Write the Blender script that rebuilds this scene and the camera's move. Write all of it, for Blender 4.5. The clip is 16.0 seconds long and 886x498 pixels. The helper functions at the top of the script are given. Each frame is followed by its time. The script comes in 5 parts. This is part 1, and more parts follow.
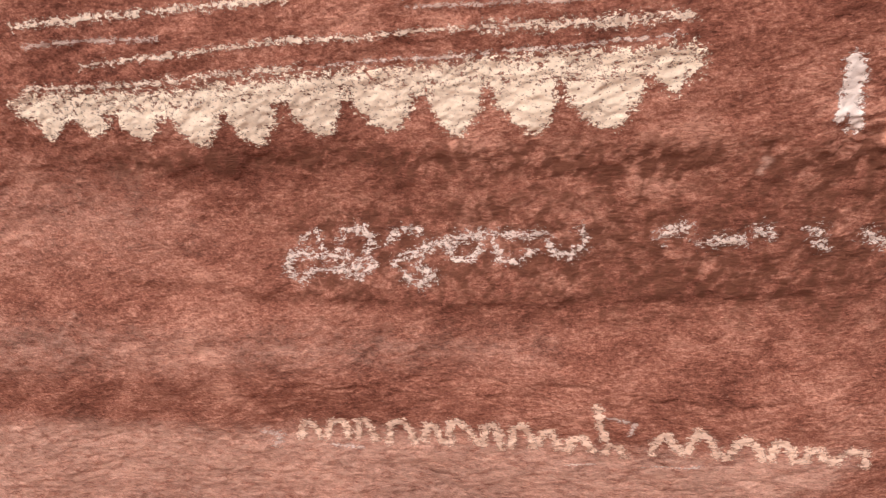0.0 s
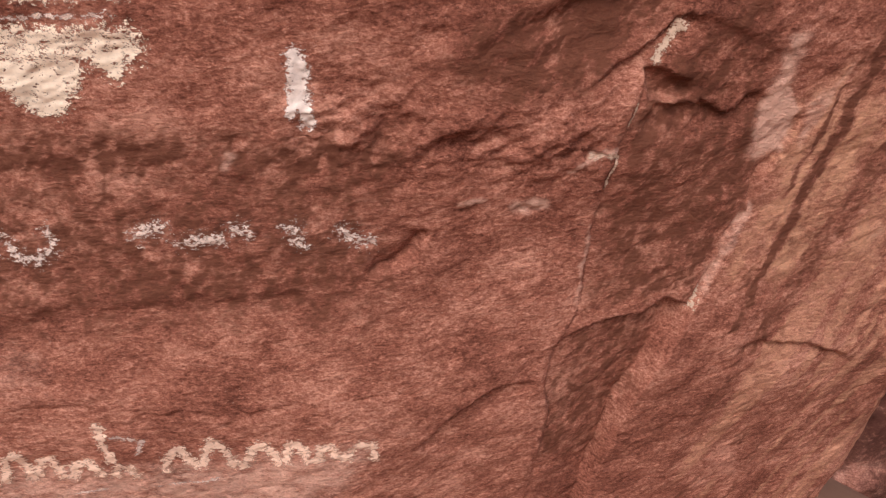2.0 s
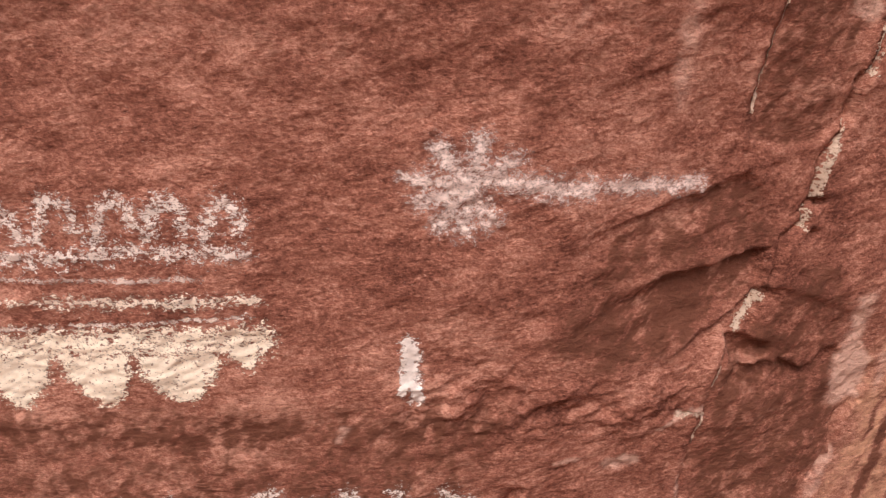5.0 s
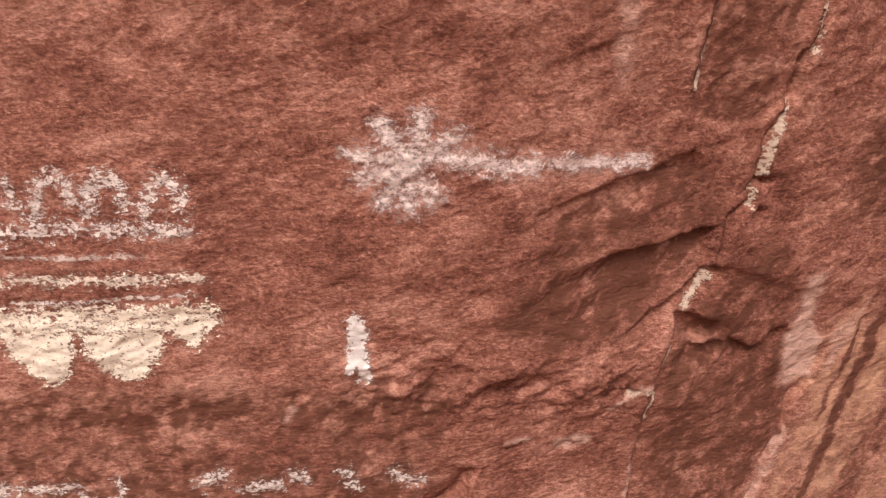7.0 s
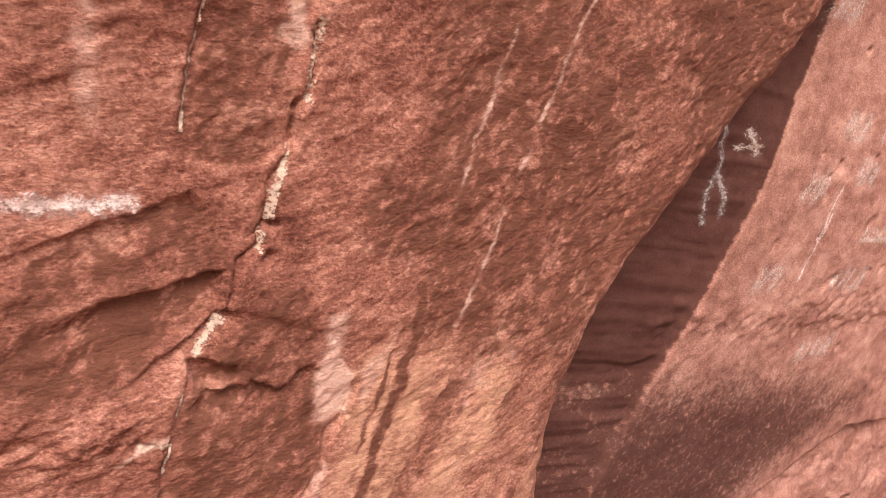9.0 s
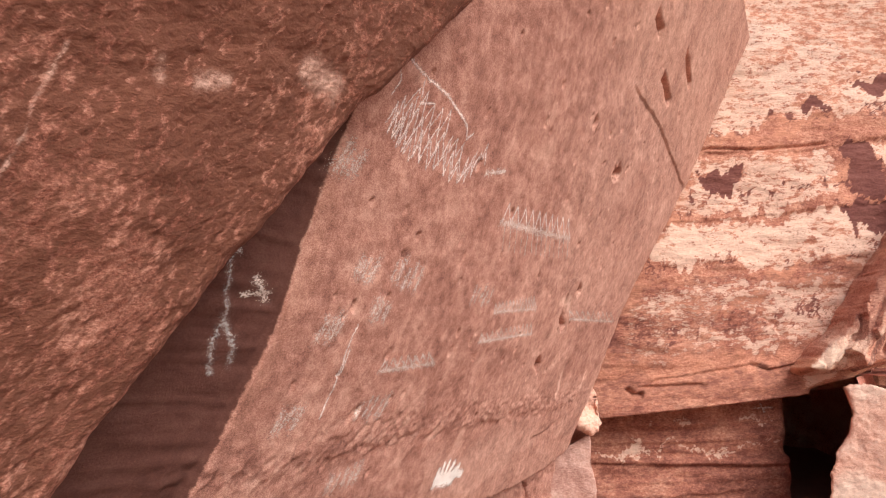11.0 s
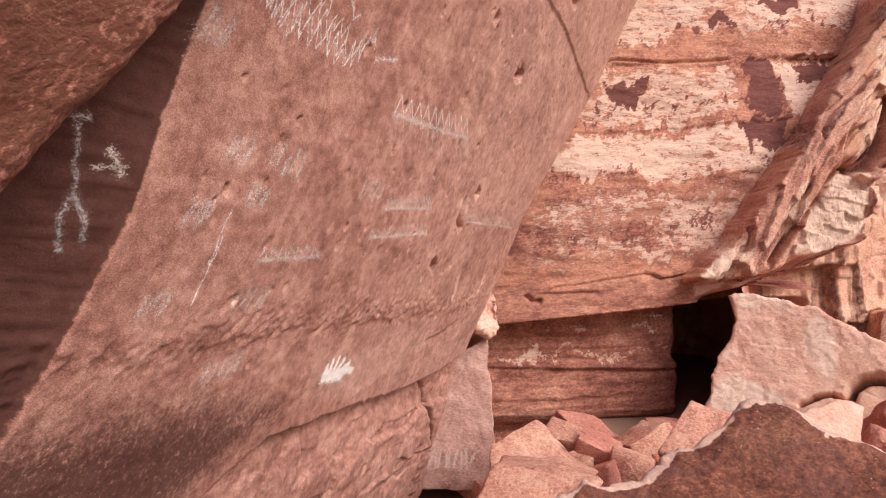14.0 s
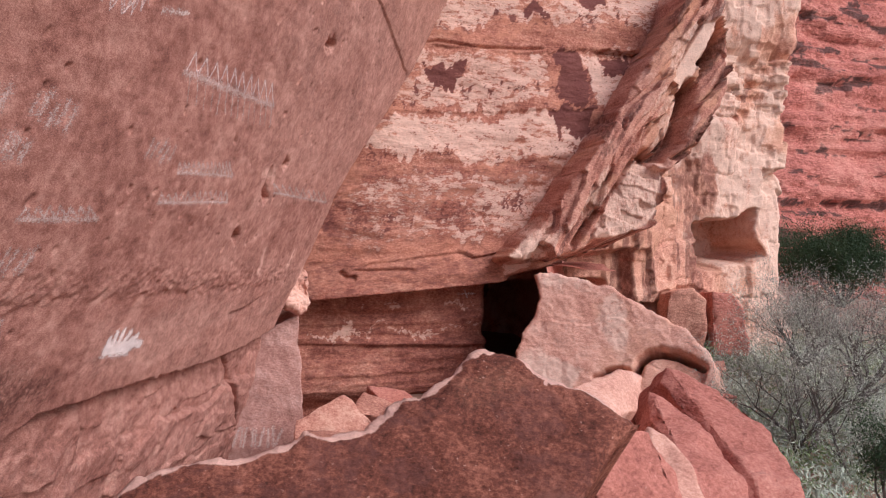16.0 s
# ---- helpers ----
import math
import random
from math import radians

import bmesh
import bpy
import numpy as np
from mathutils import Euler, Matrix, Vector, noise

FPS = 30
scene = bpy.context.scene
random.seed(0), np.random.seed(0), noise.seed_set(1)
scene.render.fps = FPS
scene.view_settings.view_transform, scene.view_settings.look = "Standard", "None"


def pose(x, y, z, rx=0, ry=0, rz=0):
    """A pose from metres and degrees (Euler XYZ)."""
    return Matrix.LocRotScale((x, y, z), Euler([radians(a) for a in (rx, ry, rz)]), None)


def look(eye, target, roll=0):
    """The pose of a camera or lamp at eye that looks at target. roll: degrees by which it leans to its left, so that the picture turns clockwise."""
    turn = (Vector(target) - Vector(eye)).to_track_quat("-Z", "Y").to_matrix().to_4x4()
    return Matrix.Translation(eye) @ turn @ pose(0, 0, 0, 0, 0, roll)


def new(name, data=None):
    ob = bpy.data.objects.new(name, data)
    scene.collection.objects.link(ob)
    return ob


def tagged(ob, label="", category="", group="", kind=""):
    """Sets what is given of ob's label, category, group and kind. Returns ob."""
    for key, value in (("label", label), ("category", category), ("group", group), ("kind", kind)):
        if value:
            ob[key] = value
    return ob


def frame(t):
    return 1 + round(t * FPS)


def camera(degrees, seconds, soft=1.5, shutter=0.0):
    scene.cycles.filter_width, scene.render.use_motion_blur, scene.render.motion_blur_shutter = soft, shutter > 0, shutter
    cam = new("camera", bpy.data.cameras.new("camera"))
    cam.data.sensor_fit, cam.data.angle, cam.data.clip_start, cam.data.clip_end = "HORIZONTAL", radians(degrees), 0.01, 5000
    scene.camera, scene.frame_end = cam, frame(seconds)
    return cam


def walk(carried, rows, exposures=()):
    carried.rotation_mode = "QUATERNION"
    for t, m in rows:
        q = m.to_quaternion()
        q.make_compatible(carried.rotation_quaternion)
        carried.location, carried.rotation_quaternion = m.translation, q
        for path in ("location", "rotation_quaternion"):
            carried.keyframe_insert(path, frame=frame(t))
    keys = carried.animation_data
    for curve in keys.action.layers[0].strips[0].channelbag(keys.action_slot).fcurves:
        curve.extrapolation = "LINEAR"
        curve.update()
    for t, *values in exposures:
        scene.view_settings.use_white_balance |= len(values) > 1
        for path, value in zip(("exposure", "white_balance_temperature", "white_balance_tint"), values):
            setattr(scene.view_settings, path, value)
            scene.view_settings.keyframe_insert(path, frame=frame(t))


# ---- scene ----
cam = camera(58.3, 16.0, soft=1.05)
METRES, EYE, TILT, LEAN, TURN = 4.0, 1.6, -13.0, 2.5, 0.0
ROWS = [
    (0.0, 0.0, 0.0, 0.0, -0.0, 0.0, 0.0),
    (0.5, 0.0126, 0.0013, -0.0084, -2.07, -1.42, -0.42),
    (1.0, 0.0503, 0.0059, -0.0144, -7.15, -0.88, -1.45),
    (1.5, 0.0973, 0.0124, -0.0139, -13.85, -0.43, -0.77),
    (2.0, 0.1642, 0.0047, -0.0063, -21.45, 0.24, 1.36),
    (2.5, 0.2201, -0.0115, 0.002, -29.4, 1.21, 3.5),
    (3.0, 0.24, -0.0237, 0.0197, -33.24, 2.63, 4.72),
    (3.5, 0.2267, -0.0273, 0.0332, -34.03, 4.72, 4.66),
    (4.0, 0.181, -0.0195, 0.0525, -29.68, 7.43, 3.79),
    (4.5, 0.128, -0.0164, 0.0655, -23.28, 9.81, 2.42),
    (5.0, 0.1023, -0.0272, 0.0744, -19.07, 11.44, 2.05),
    (7.5, 0.1552, -0.042, 0.0574, -20.45, 11.07, 2.57),
    (8.0, 0.1881, -0.0567, 0.0599, -25.3, 11.11, 3.68),
    (8.5, 0.2246, -0.072, 0.0635, -32.02, 11.24, 5.07),
    (9.0, 0.2643, -0.0905, 0.0708, -40.82, 10.94, 6.83),
    (9.5, 0.3284, -0.1297, 0.0959, -51.88, 10.81, 9.52),
    (10.0, 0.3589, -0.1604, 0.1331, -59.97, 11.67, 11.09),
    (12.5, 0.4104, -0.2, 0.132, -72.46, 11.76, 13.79),
    (13.0, 0.4208, -0.1932, 0.1071, -71.76, 9.06, 12.74),
    (13.5, 0.4298, -0.2007, 0.0936, -72.22, 7.28, 11.87),
    (14.0, 0.4466, -0.2192, 0.0794, -74.95, 5.35, 12.73),
    (14.5, 0.4653, -0.2514, 0.0675, -79.69, 3.21, 13.73),
    (15.0, 0.4746, -0.2709, 0.0595, -84.53, 1.62, 13.5),
    (15.5, 0.4769, -0.2807, 0.037, -87.15, 1.02, 12.08),
    (16.0, 0.476, -0.2817, 0.0401, -87.58, 1.27, 12.04),
]

EXPOSURES = [(0.0, -0.3, 6500, 12), (1.0, -0.4, 6500, 12), (2.0, -0.42, 6500, 13), (3.5, 0.3, 6400, 11), (4.0, 0.26, 6400, 11), (5.0, -0.28, 6450, 11), (7.5, -0.15, 6400, 9), (9.0, 0.38, 6350, 8), (9.5, 0.24, 6300, 5), (10.0, 0.26, 6250, 2), (12.5, -0.06, 6100, 2), (13.5, -0.02, 6100, 3), (14.5, 0.06, 6050, 5), (15.0, -0.28, 6150, 8), (15.5, -0.36, 5980, 12), (16.0, -0.36, 5800, 14)]
walk(cam, [(t, pose(0, 0, EYE, TILT, LEAN, TURN) @ pose(METRES * x, METRES * y, METRES * z, 90 + pitch, roll, yaw)) for t, x, y, z, yaw, pitch, roll in ROWS], EXPOSURES)

# ---- world and sun ----
world = bpy.data.worlds.new("sky")
scene.world = world
world.use_nodes = True
wn = world.node_tree
sky = wn.nodes.new("ShaderNodeTexSky")
sky.sky_type = "NISHITA"
sky.sun_disc = False
SUN_FROM = Vector((-0.42, -0.69, 0.6)).normalized()
sky.sun_elevation = math.asin(SUN_FROM.z)
sky.sun_rotation = math.atan2(SUN_FROM.x, SUN_FROM.y)
sky.air_density, sky.dust_density, sky.ozone_density = 1.0, 4.0, 1.0
wn.links.new(sky.outputs["Color"], wn.nodes["Background"].inputs["Color"])
wn.nodes["Background"].inputs["Strength"].default_value = 0.12
sun = new("sun", bpy.data.lights.new("sun", "SUN"))
sun.data.energy = 3.0
sun.data.angle = radians(32)
sun.data.color = (1.0, 0.93, 0.86)
sun.matrix_world = look(SUN_FROM * 50, (0, 0, 0))


# ---- arithmetic of surfaces ----
def lattice(ix, iy, seed):
    h = (ix.astype(np.int64) * 374761393 + iy.astype(np.int64) * 668265263 + seed * 1442695041) & 0x7FFFFFFF
    h = ((h ^ (h >> 13)) * 1274126177) & 0x7FFFFFFF
    return ((h ^ (h >> 16)) & 0xFFFF) / 65535.0


def value_noise(x, y, seed=0):
    ix, iy = np.floor(x), np.floor(y)
    fx, fy = x - ix, y - iy
    fx, fy = fx * fx * fx * (fx * (fx * 6 - 15) + 10), fy * fy * fy * (fy * (fy * 6 - 15) + 10)
    a, b = lattice(ix, iy, seed), lattice(ix + 1, iy, seed)
    c, d = lattice(ix, iy + 1, seed), lattice(ix + 1, iy + 1, seed)
    return (a + (b - a) * fx) * (1 - fy) + (c + (d - c) * fx) * fy


def fbm(x, y, octaves=4, seed=0, gain=0.5):
    total, size = 0, 1.0
    for k in range(octaves):
        total = total + size * (value_noise(x, y, seed + 17 * k) - 0.5)
        x, y, size = x * 2.03 + 5.1, y * 2.03 + 1.7, size * gain
    return total


def ramp(a, b, x):
    t = np.clip((x - a) / (b - a), 0, 1)
    return t * t * (3 - 2 * t)


def soft_plus(x, w):
    return w * np.logaddexp(0, x / w)


def line_distance(u, v, pts):
    """Distance to a polyline, on which side (left is plus), and how far along it, 0 to 1."""
    best = np.full(u.shape, 1e9)
    side, along = np.zeros(u.shape), np.zeros(u.shape)
    lengths = [math.dist(p, q) for p, q in zip(pts, pts[1:])]
    total, run = sum(lengths), 0.0
    for (p, q), size in zip(zip(pts, pts[1:]), lengths):
        ex, ey = (q[0] - p[0]) / size, (q[1] - p[1]) / size
        s = np.clip((u - p[0]) * ex + (v - p[1]) * ey, 0, size)
        dx, dy = u - p[0] - ex * s, v - p[1] - ey * s
        d = np.hypot(dx, dy)
        near = d < best
        best = np.where(near, d, best)
        side = np.where(near, np.sign(ex * (v - p[1]) - ey * (u - p[0])), side)
        along = np.where(near, (run + s) / total, along)
        run += size
    return best, side, along


def near_box(u, v, pts, reach):
    xs, ys = [p[0] for p in pts], [p[1] for p in pts]
    return (u > min(xs) - reach) & (u < max(xs) + reach) & (v > min(ys) - reach) & (v < max(ys) + reach)


def ledge(h, u, v, pts, depth, reach, lip=0.012, ends=0.12, left=False, wobble=0.012):
    """The rock to the right of the line (as drawn) steps back by depth and comes forward again over reach."""
    k = near_box(u, v, pts, reach * 4)
    if not k.any():
        return
    a, b = u[k], v[k]
    wu, wv = fbm(a * 9, b * 9, 3, 71) * wobble * 2.5, fbm(a * 9, b * 9, 3, 72) * wobble * 2.5
    d, side, along = line_distance(a + wu, b + wv, pts)
    on = side > 0 if left else side < 0
    taper = ramp(0, ends, along) * ramp(1, 1 - ends, along) if ends else 1.0
    h[k] -= on * depth * taper * ramp(0, lip, d) * np.exp(-d / reach)


def flake(h, u, v, pts, depth, reach, lip=(0.006, 0.006), start=0.3, stop=0.03, wobble=0.004):
    """Below the line (drawn from left to right) a sheet has broken away; its floor curves back out over reach."""
    k = near_box(u, v, pts, reach * 1.2)
    if not k.any():
        return
    a, b = u[k], v[k]
    d, side, along = line_distance(a + wobble * 2.5 * fbm(a * 30, b * 30, 3, 73), b + wobble * 2.5 * fbm(a * 30, b * 30, 3, 74), pts)
    taper = ramp(0, start, along) * ramp(1, 1 - stop, along)
    h[k] -= (side < 0) * depth * taper * ramp(0, lip[0] + (lip[1] - lip[0]) * along, d) * (1 - np.clip(d / reach, 0, 1)) ** 1.5


def groove(h, u, v, pts, depth, width, ends=0.1):
    k = near_box(u, v, pts, width * 4)
    if not k.any():
        return
    a, b = u[k], v[k]
    d, _, along = line_distance(a + fbm(a * 14, b * 14, 3, 51) * 0.02, b + fbm(a * 14, b * 14, 3, 52) * 0.02, pts)
    taper = ramp(0, ends, along) * ramp(1, 1 - ends, along)
    h[k] -= depth * taper * np.exp(-((d / width) ** 2))


def polygon_depth(u, v, pts):
    """Signed distance to a closed outline, plus inside."""
    d, _, _ = line_distance(u, v, [*pts, pts[0]])
    inside = np.zeros(u.shape, bool)
    for (x0, y0), (x1, y1) in zip(pts, [*pts[1:], pts[0]]):
        cut = ((y0 > v) != (y1 > v)) & (u < (x1 - x0) * (v - y0) / (y1 - y0 + 1e-12) + x0)
        inside ^= cut
    return np.where(inside, d, -d)


def zone(u, v, pts, soft):
    """1 inside an outline, 0 outside, with a soft border."""
    out = np.zeros(u.shape)
    k = near_box(u, v, pts, soft * 2)
    out[k] = ramp(-soft, soft, polygon_depth(u[k], v[k], pts))
    return out


def band(u, v, pts, width):
    out = np.zeros(u.shape)
    k = near_box(u, v, pts, width * 3)
    if k.any():
        out[k] = np.exp(-((line_distance(u[k], v[k], pts)[0] / width) ** 2))
    return out


def blocks(u, v, wide, tall, seed):
    """Uneven rectangular blocks, each proud or set back by its own amount, 0 to 1."""
    a = u + 0.35 * wide * fbm(u / wide, v / wide, 4, seed)
    b = v + 0.35 * tall * fbm(u / tall, v / tall, 4, seed + 1)
    row = np.floor(b / tall)
    return lattice(np.floor(a / wide + 0.5 * (row % 2)), row, seed + 2)


# ---- materials ----
def node(tree, kind, **values):
    n = tree.nodes.new(kind)
    for key, value in values.items():
        n.inputs[key.replace("_", " ")].default_value = value
    return n


def calc(tree, op, a, b=None, c=None):
    n = tree.nodes.new("ShaderNodeMath")
    n.operation = op
    for i, x in enumerate((a, b, c)):
        if x is None:
            continue
        if isinstance(x, (int, float)):
            n.inputs[i].default_value = x
        else:
            tree.links.new(x, n.inputs[i])
    return n.outputs[0]


def blend(tree, fac, a, b):
    n = tree.nodes.new("ShaderNodeMix")
    n.data_type = "RGBA"
    for i, x in ((0, fac), (6, a), (7, b)):
        if isinstance(x, (int, float)):
            n.inputs[i].default_value = x
        elif isinstance(x, tuple):
            n.inputs[i].default_value = (*x, 1)
        else:
            tree.links.new(x, n.inputs[i])
    return n.outputs[2]


def noise_tex(tree, coord, scale, detail=5.0, rough=0.6, turn=(0, 0, 0), stretch=(1, 1, 1), distort=0.0):
    m = tree.nodes.new("ShaderNodeMapping")
    m.inputs["Rotation"].default_value = [radians(a) for a in turn]
    m.inputs["Scale"].default_value = stretch
    tree.links.new(coord, m.inputs["Vector"])
    n = node(tree, "ShaderNodeTexNoise", Scale=scale, Detail=detail, Roughness=rough, Distortion=distort)
    tree.links.new(m.outputs[0], n.inputs["Vector"])
    return n.outputs["Fac"]


def attribute(tree, name):
    n = tree.nodes.new("ShaderNodeAttribute")
    n.attribute_name = name
    return n.outputs["Fac"]


def step_up(tree, x, lo, hi):
    n = tree.nodes.new("ShaderNodeMapRange")
    n.interpolation_type = "SMOOTHSTEP"
    n.inputs["From Min"].default_value, n.inputs["From Max"].default_value = lo, hi
    tree.links.new(x, n.inputs["Value"])
    return n.outputs[0]


def rock_base(name, turn, stretch, scale):
    mat = bpy.data.materials.new(name)
    mat.use_nodes = True
    tree = mat.node_tree
    bsdf = tree.nodes["Principled BSDF"]
    coord = tree.nodes.new("ShaderNodeTexCoord").outputs["Object"]
    big = noise_tex(tree, coord, 0.9 * scale, 4, 0.55)
    streak = noise_tex(tree, coord, 11.0 * scale, 6, 0.62, turn, stretch, 0.15)
    grain = noise_tex(tree, coord, 62.0 * scale, 5, 0.72, turn, (1, 1, 1.4))
    return mat, tree, bsdf, coord, big, streak, grain


def rock_material(name, dark, mid, light, pale, varnish_shade_col, tan, turn=(0, 25, 0), stretch=(1, 1, 3), scale=1.0, relief=0.02, contrast=1.0, chip=0.14, mottle=1.0, border=0.3, rim=0.3):
    mat, tree, bsdf, coord, big, streak, grain = rock_base(name, turn, stretch, scale)
    cloud = noise_tex(tree, coord, 3.2 * scale, 6, 0.68, turn, (1, 1, 1.3))
    grit = noise_tex(tree, coord, 27.0 * scale, 5, 0.66, turn, (1, 1, 1.7))
    mix = calc(tree, "MULTIPLY_ADD", grit, 0.3, calc(tree, "MULTIPLY_ADD", big, 0.2, calc(tree, "MULTIPLY_ADD", cloud, 0.28, calc(tree, "MULTIPLY", grain, 0.22))))
    r = tree.nodes.new("ShaderNodeValToRGB")
    e = r.color_ramp.elements
    w = 0.13 / contrast
    e[0].position, e[0].color = 0.5 - w, (*dark, 1)
    e[1].position, e[1].color = 0.5 + w, (*light, 1)
    m = e.new(0.5)
    m.color = (*mid, 1)
    tree.links.new(mix, r.inputs[0])
    colour = r.outputs[0]
    rough_edge = calc(tree, "MULTIPLY_ADD", streak, 0.9, calc(tree, "MULTIPLY_ADD", grain, 0.5, -0.7))
    patchy = calc(tree, "MULTIPLY_ADD", noise_tex(tree, coord, 8 * scale, 6, 0.72, turn, stretch), 1.2 * mottle, -0.6 * mottle)
    # the second mask darkens for varnish and for shade put into the colour
    for key, col, edge in (("tan", tan, 0.45), ("varn_shade", varnish_shade_col, rim), ("pale", pale, border)):
        a = attribute(tree, key)
        f = calc(tree, "ADD", a, calc(tree, "MULTIPLY", calc(tree, "ADD", rough_edge, patchy), calc(tree, "MINIMUM", calc(tree, "MULTIPLY", a, 2.0), 1.3)))
        f = calc(tree, "MULTIPLY", step_up(tree, f, 0.5 - edge, 0.5 + edge), calc(tree, "MINIMUM", calc(tree, "MULTIPLY_ADD", a, 0.9, 0.25), 0.93))
        shade = calc(tree, "MULTIPLY_ADD", mix, 1.5, 0.25)
        n = tree.nodes.new("ShaderNodeVectorMath")
        n.operation = "SCALE"
        n.inputs[0].default_value = col
        tree.links.new(shade, n.inputs["Scale"])
        colour = blend(tree, f, colour, n.outputs[0])
    fleck = step_up(tree, noise_tex(tree, coord, 34 * scale, 3, 0.55, turn, (1, 1, 1.5)), 0.66, 0.74)
    colour = blend(tree, calc(tree, "MULTIPLY", fleck, calc(tree, "MULTIPLY_ADD", attribute(tree, "varn_shade"), -0.55, 0.45)), colour, pale)
    pit = step_up(tree, noise_tex(tree, coord, 22 * scale, 3, 0.6, turn, (1, 1, 1.8)), 0.36, 0.28)
    colour = blend(tree, calc(tree, "MULTIPLY", pit, 0.35), colour, dark)
    tree.links.new(colour, bsdf.inputs["Base Color"])
    bsdf.inputs["Roughness"].default_value = 0.88
    bsdf.inputs["Specular IOR Level"].default_value = 0.25
    chips = tree.nodes.new("ShaderNodeTexVoronoi")
    chips.inputs["Scale"].default_value = 26.0 * scale
    cm = tree.nodes.new("ShaderNodeMapping")
    cm.inputs["Rotation"].default_value = [radians(a) for a in turn]
    cm.inputs["Scale"].default_value = [q ** 0.8 for q in stretch]
    warp = tree.nodes.new("ShaderNodeVectorMath")
    warp.operation = "MULTIPLY_ADD"
    jit = node(tree, "ShaderNodeTexNoise", Scale=18.0 * scale, Detail=3.0)
    tree.links.new(coord, jit.inputs["Vector"])
    tree.links.new(jit.outputs["Color"], warp.inputs[0])
    warp.inputs[1].default_value = [0.05 / scale] * 3
    tree.links.new(coord, warp.inputs[2])
    tree.links.new(warp.outputs[0], cm.inputs["Vector"])
    tree.links.new(cm.outputs[0], chips.inputs["Vector"])
    height = calc(tree, "MULTIPLY_ADD", streak, 0.5, calc(tree, "MULTIPLY_ADD", calc(tree, "MULTIPLY_ADD", grit, 0.55, calc(tree, "MULTIPLY", grain, 0.22)), 1.0, calc(tree, "MULTIPLY", chips.outputs["Distance"], chip)))
    b = node(tree, "ShaderNodeBump", Strength=1.0, Distance=relief)
    tree.links.new(height, b.inputs["Height"])
    tree.links.new(b.outputs[0], bsdf.inputs["Normal"])
    return mat


def pigment_material(name, colour, cover=0.95, wear=1.0, bias=0.0, soft=0.45, specks=0.0):
    """Old paint on rock: thin, flaking, broken by the grain below."""
    mat, tree, bsdf, coord, big, streak, grain = rock_base(name, (0, 20, 0), (1, 1, 1.7), 2.2)
    fine = noise_tex(tree, coord, 210, 3, 0.7)
    flakes = noise_tex(tree, coord, 62, 5, 0.7, (0, 20, 0), (1, 1, 1.5))
    ink = attribute(tree, "ink")
    f = calc(tree, "ADD", ink, calc(tree, "MULTIPLY_ADD", streak, 1.3 * wear, -0.65 * wear + bias))
    f = calc(tree, "ADD", f, calc(tree, "MULTIPLY_ADD", flakes, 2.6 * wear, -1.3 * wear))
    f = calc(tree, "ADD", f, calc(tree, "MULTIPLY_ADD", fine, 1.2 * wear, -0.6 * wear))
    f = calc(tree, "MULTIPLY", step_up(tree, f, 0.05, 0.05 + soft), cover)
    if specks:
        f = calc(tree, "MULTIPLY", f, calc(tree, "MULTIPLY_ADD", step_up(tree, noise_tex(tree, coord, 75, 4, 0.62, (0, 10, 0), (1, 1, 1.7)), 0.60, 0.66), -specks, 1.0))
    shade = calc(tree, "MULTIPLY_ADD", flakes, 0.7, calc(tree, "MULTIPLY_ADD", big, 0.5, 0.4))
    n = tree.nodes.new("ShaderNodeVectorMath")
    n.operation = "SCALE"
    n.inputs[0].default_value = colour
    tree.links.new(shade, n.inputs["Scale"])
    tree.links.new(n.outputs[0], bsdf.inputs["Base Color"])
    bsdf.inputs["Roughness"].default_value = 0.95
    bsdf.inputs["Specular IOR Level"].default_value = 0.1
    tree.links.new(f, bsdf.inputs["Alpha"])
    b = node(tree, "ShaderNodeBump", Strength=0.8, Distance=0.004)
    tree.links.new(calc(tree, "ADD", streak, calc(tree, "MULTIPLY", flakes, 0.6)), b.inputs["Height"])
    tree.links.new(b.outputs[0], bsdf.inputs["Normal"])
    return mat


def plain_material(name, a, b, scale=20.0, rough=0.9):
    mat = bpy.data.materials.new(name)
    mat.use_nodes = True
    tree = mat.node_tree
    coord = tree.nodes.new("ShaderNodeTexCoord").outputs["Object"]
    n = noise_tex(tree, coord, scale, 4)
    g = tree.nodes.new("ShaderNodeNewGeometry")
    f = calc(tree, "MULTIPLY_ADD", g.outputs["Random Per Island"], 0.6, calc(tree, "MULTIPLY_ADD", n, 0.8, -0.2))
    tree.links.new(blend(tree, f, a, b), tree.nodes["Principled BSDF"].inputs["Base Color"])
    tree.nodes["Principled BSDF"].inputs["Roughness"].default_value = rough
    return mat


PALE, VARN, TAN = (0.72, 0.44, 0.36), (0.13, 0.05, 0.042), (0.64, 0.34, 0.225)
ROCK_A = rock_material("red_sandstone", (0.14, 0.044, 0.030), (0.36, 0.138, 0.098), (0.66, 0.33, 0.25), PALE, (0.165, 0.06, 0.038), TAN, (0, 24, 0), (1, 1, 1.9), 2.1, 0.0125, 1.5, 0.12, 0.9, 0.4, 0.4)
# the dark tone of this rock also carries the painted shade of its strip
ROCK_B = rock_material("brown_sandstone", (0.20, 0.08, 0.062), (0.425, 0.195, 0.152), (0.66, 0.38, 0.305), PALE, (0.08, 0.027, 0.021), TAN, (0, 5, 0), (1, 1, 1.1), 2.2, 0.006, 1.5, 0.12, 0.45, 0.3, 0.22)
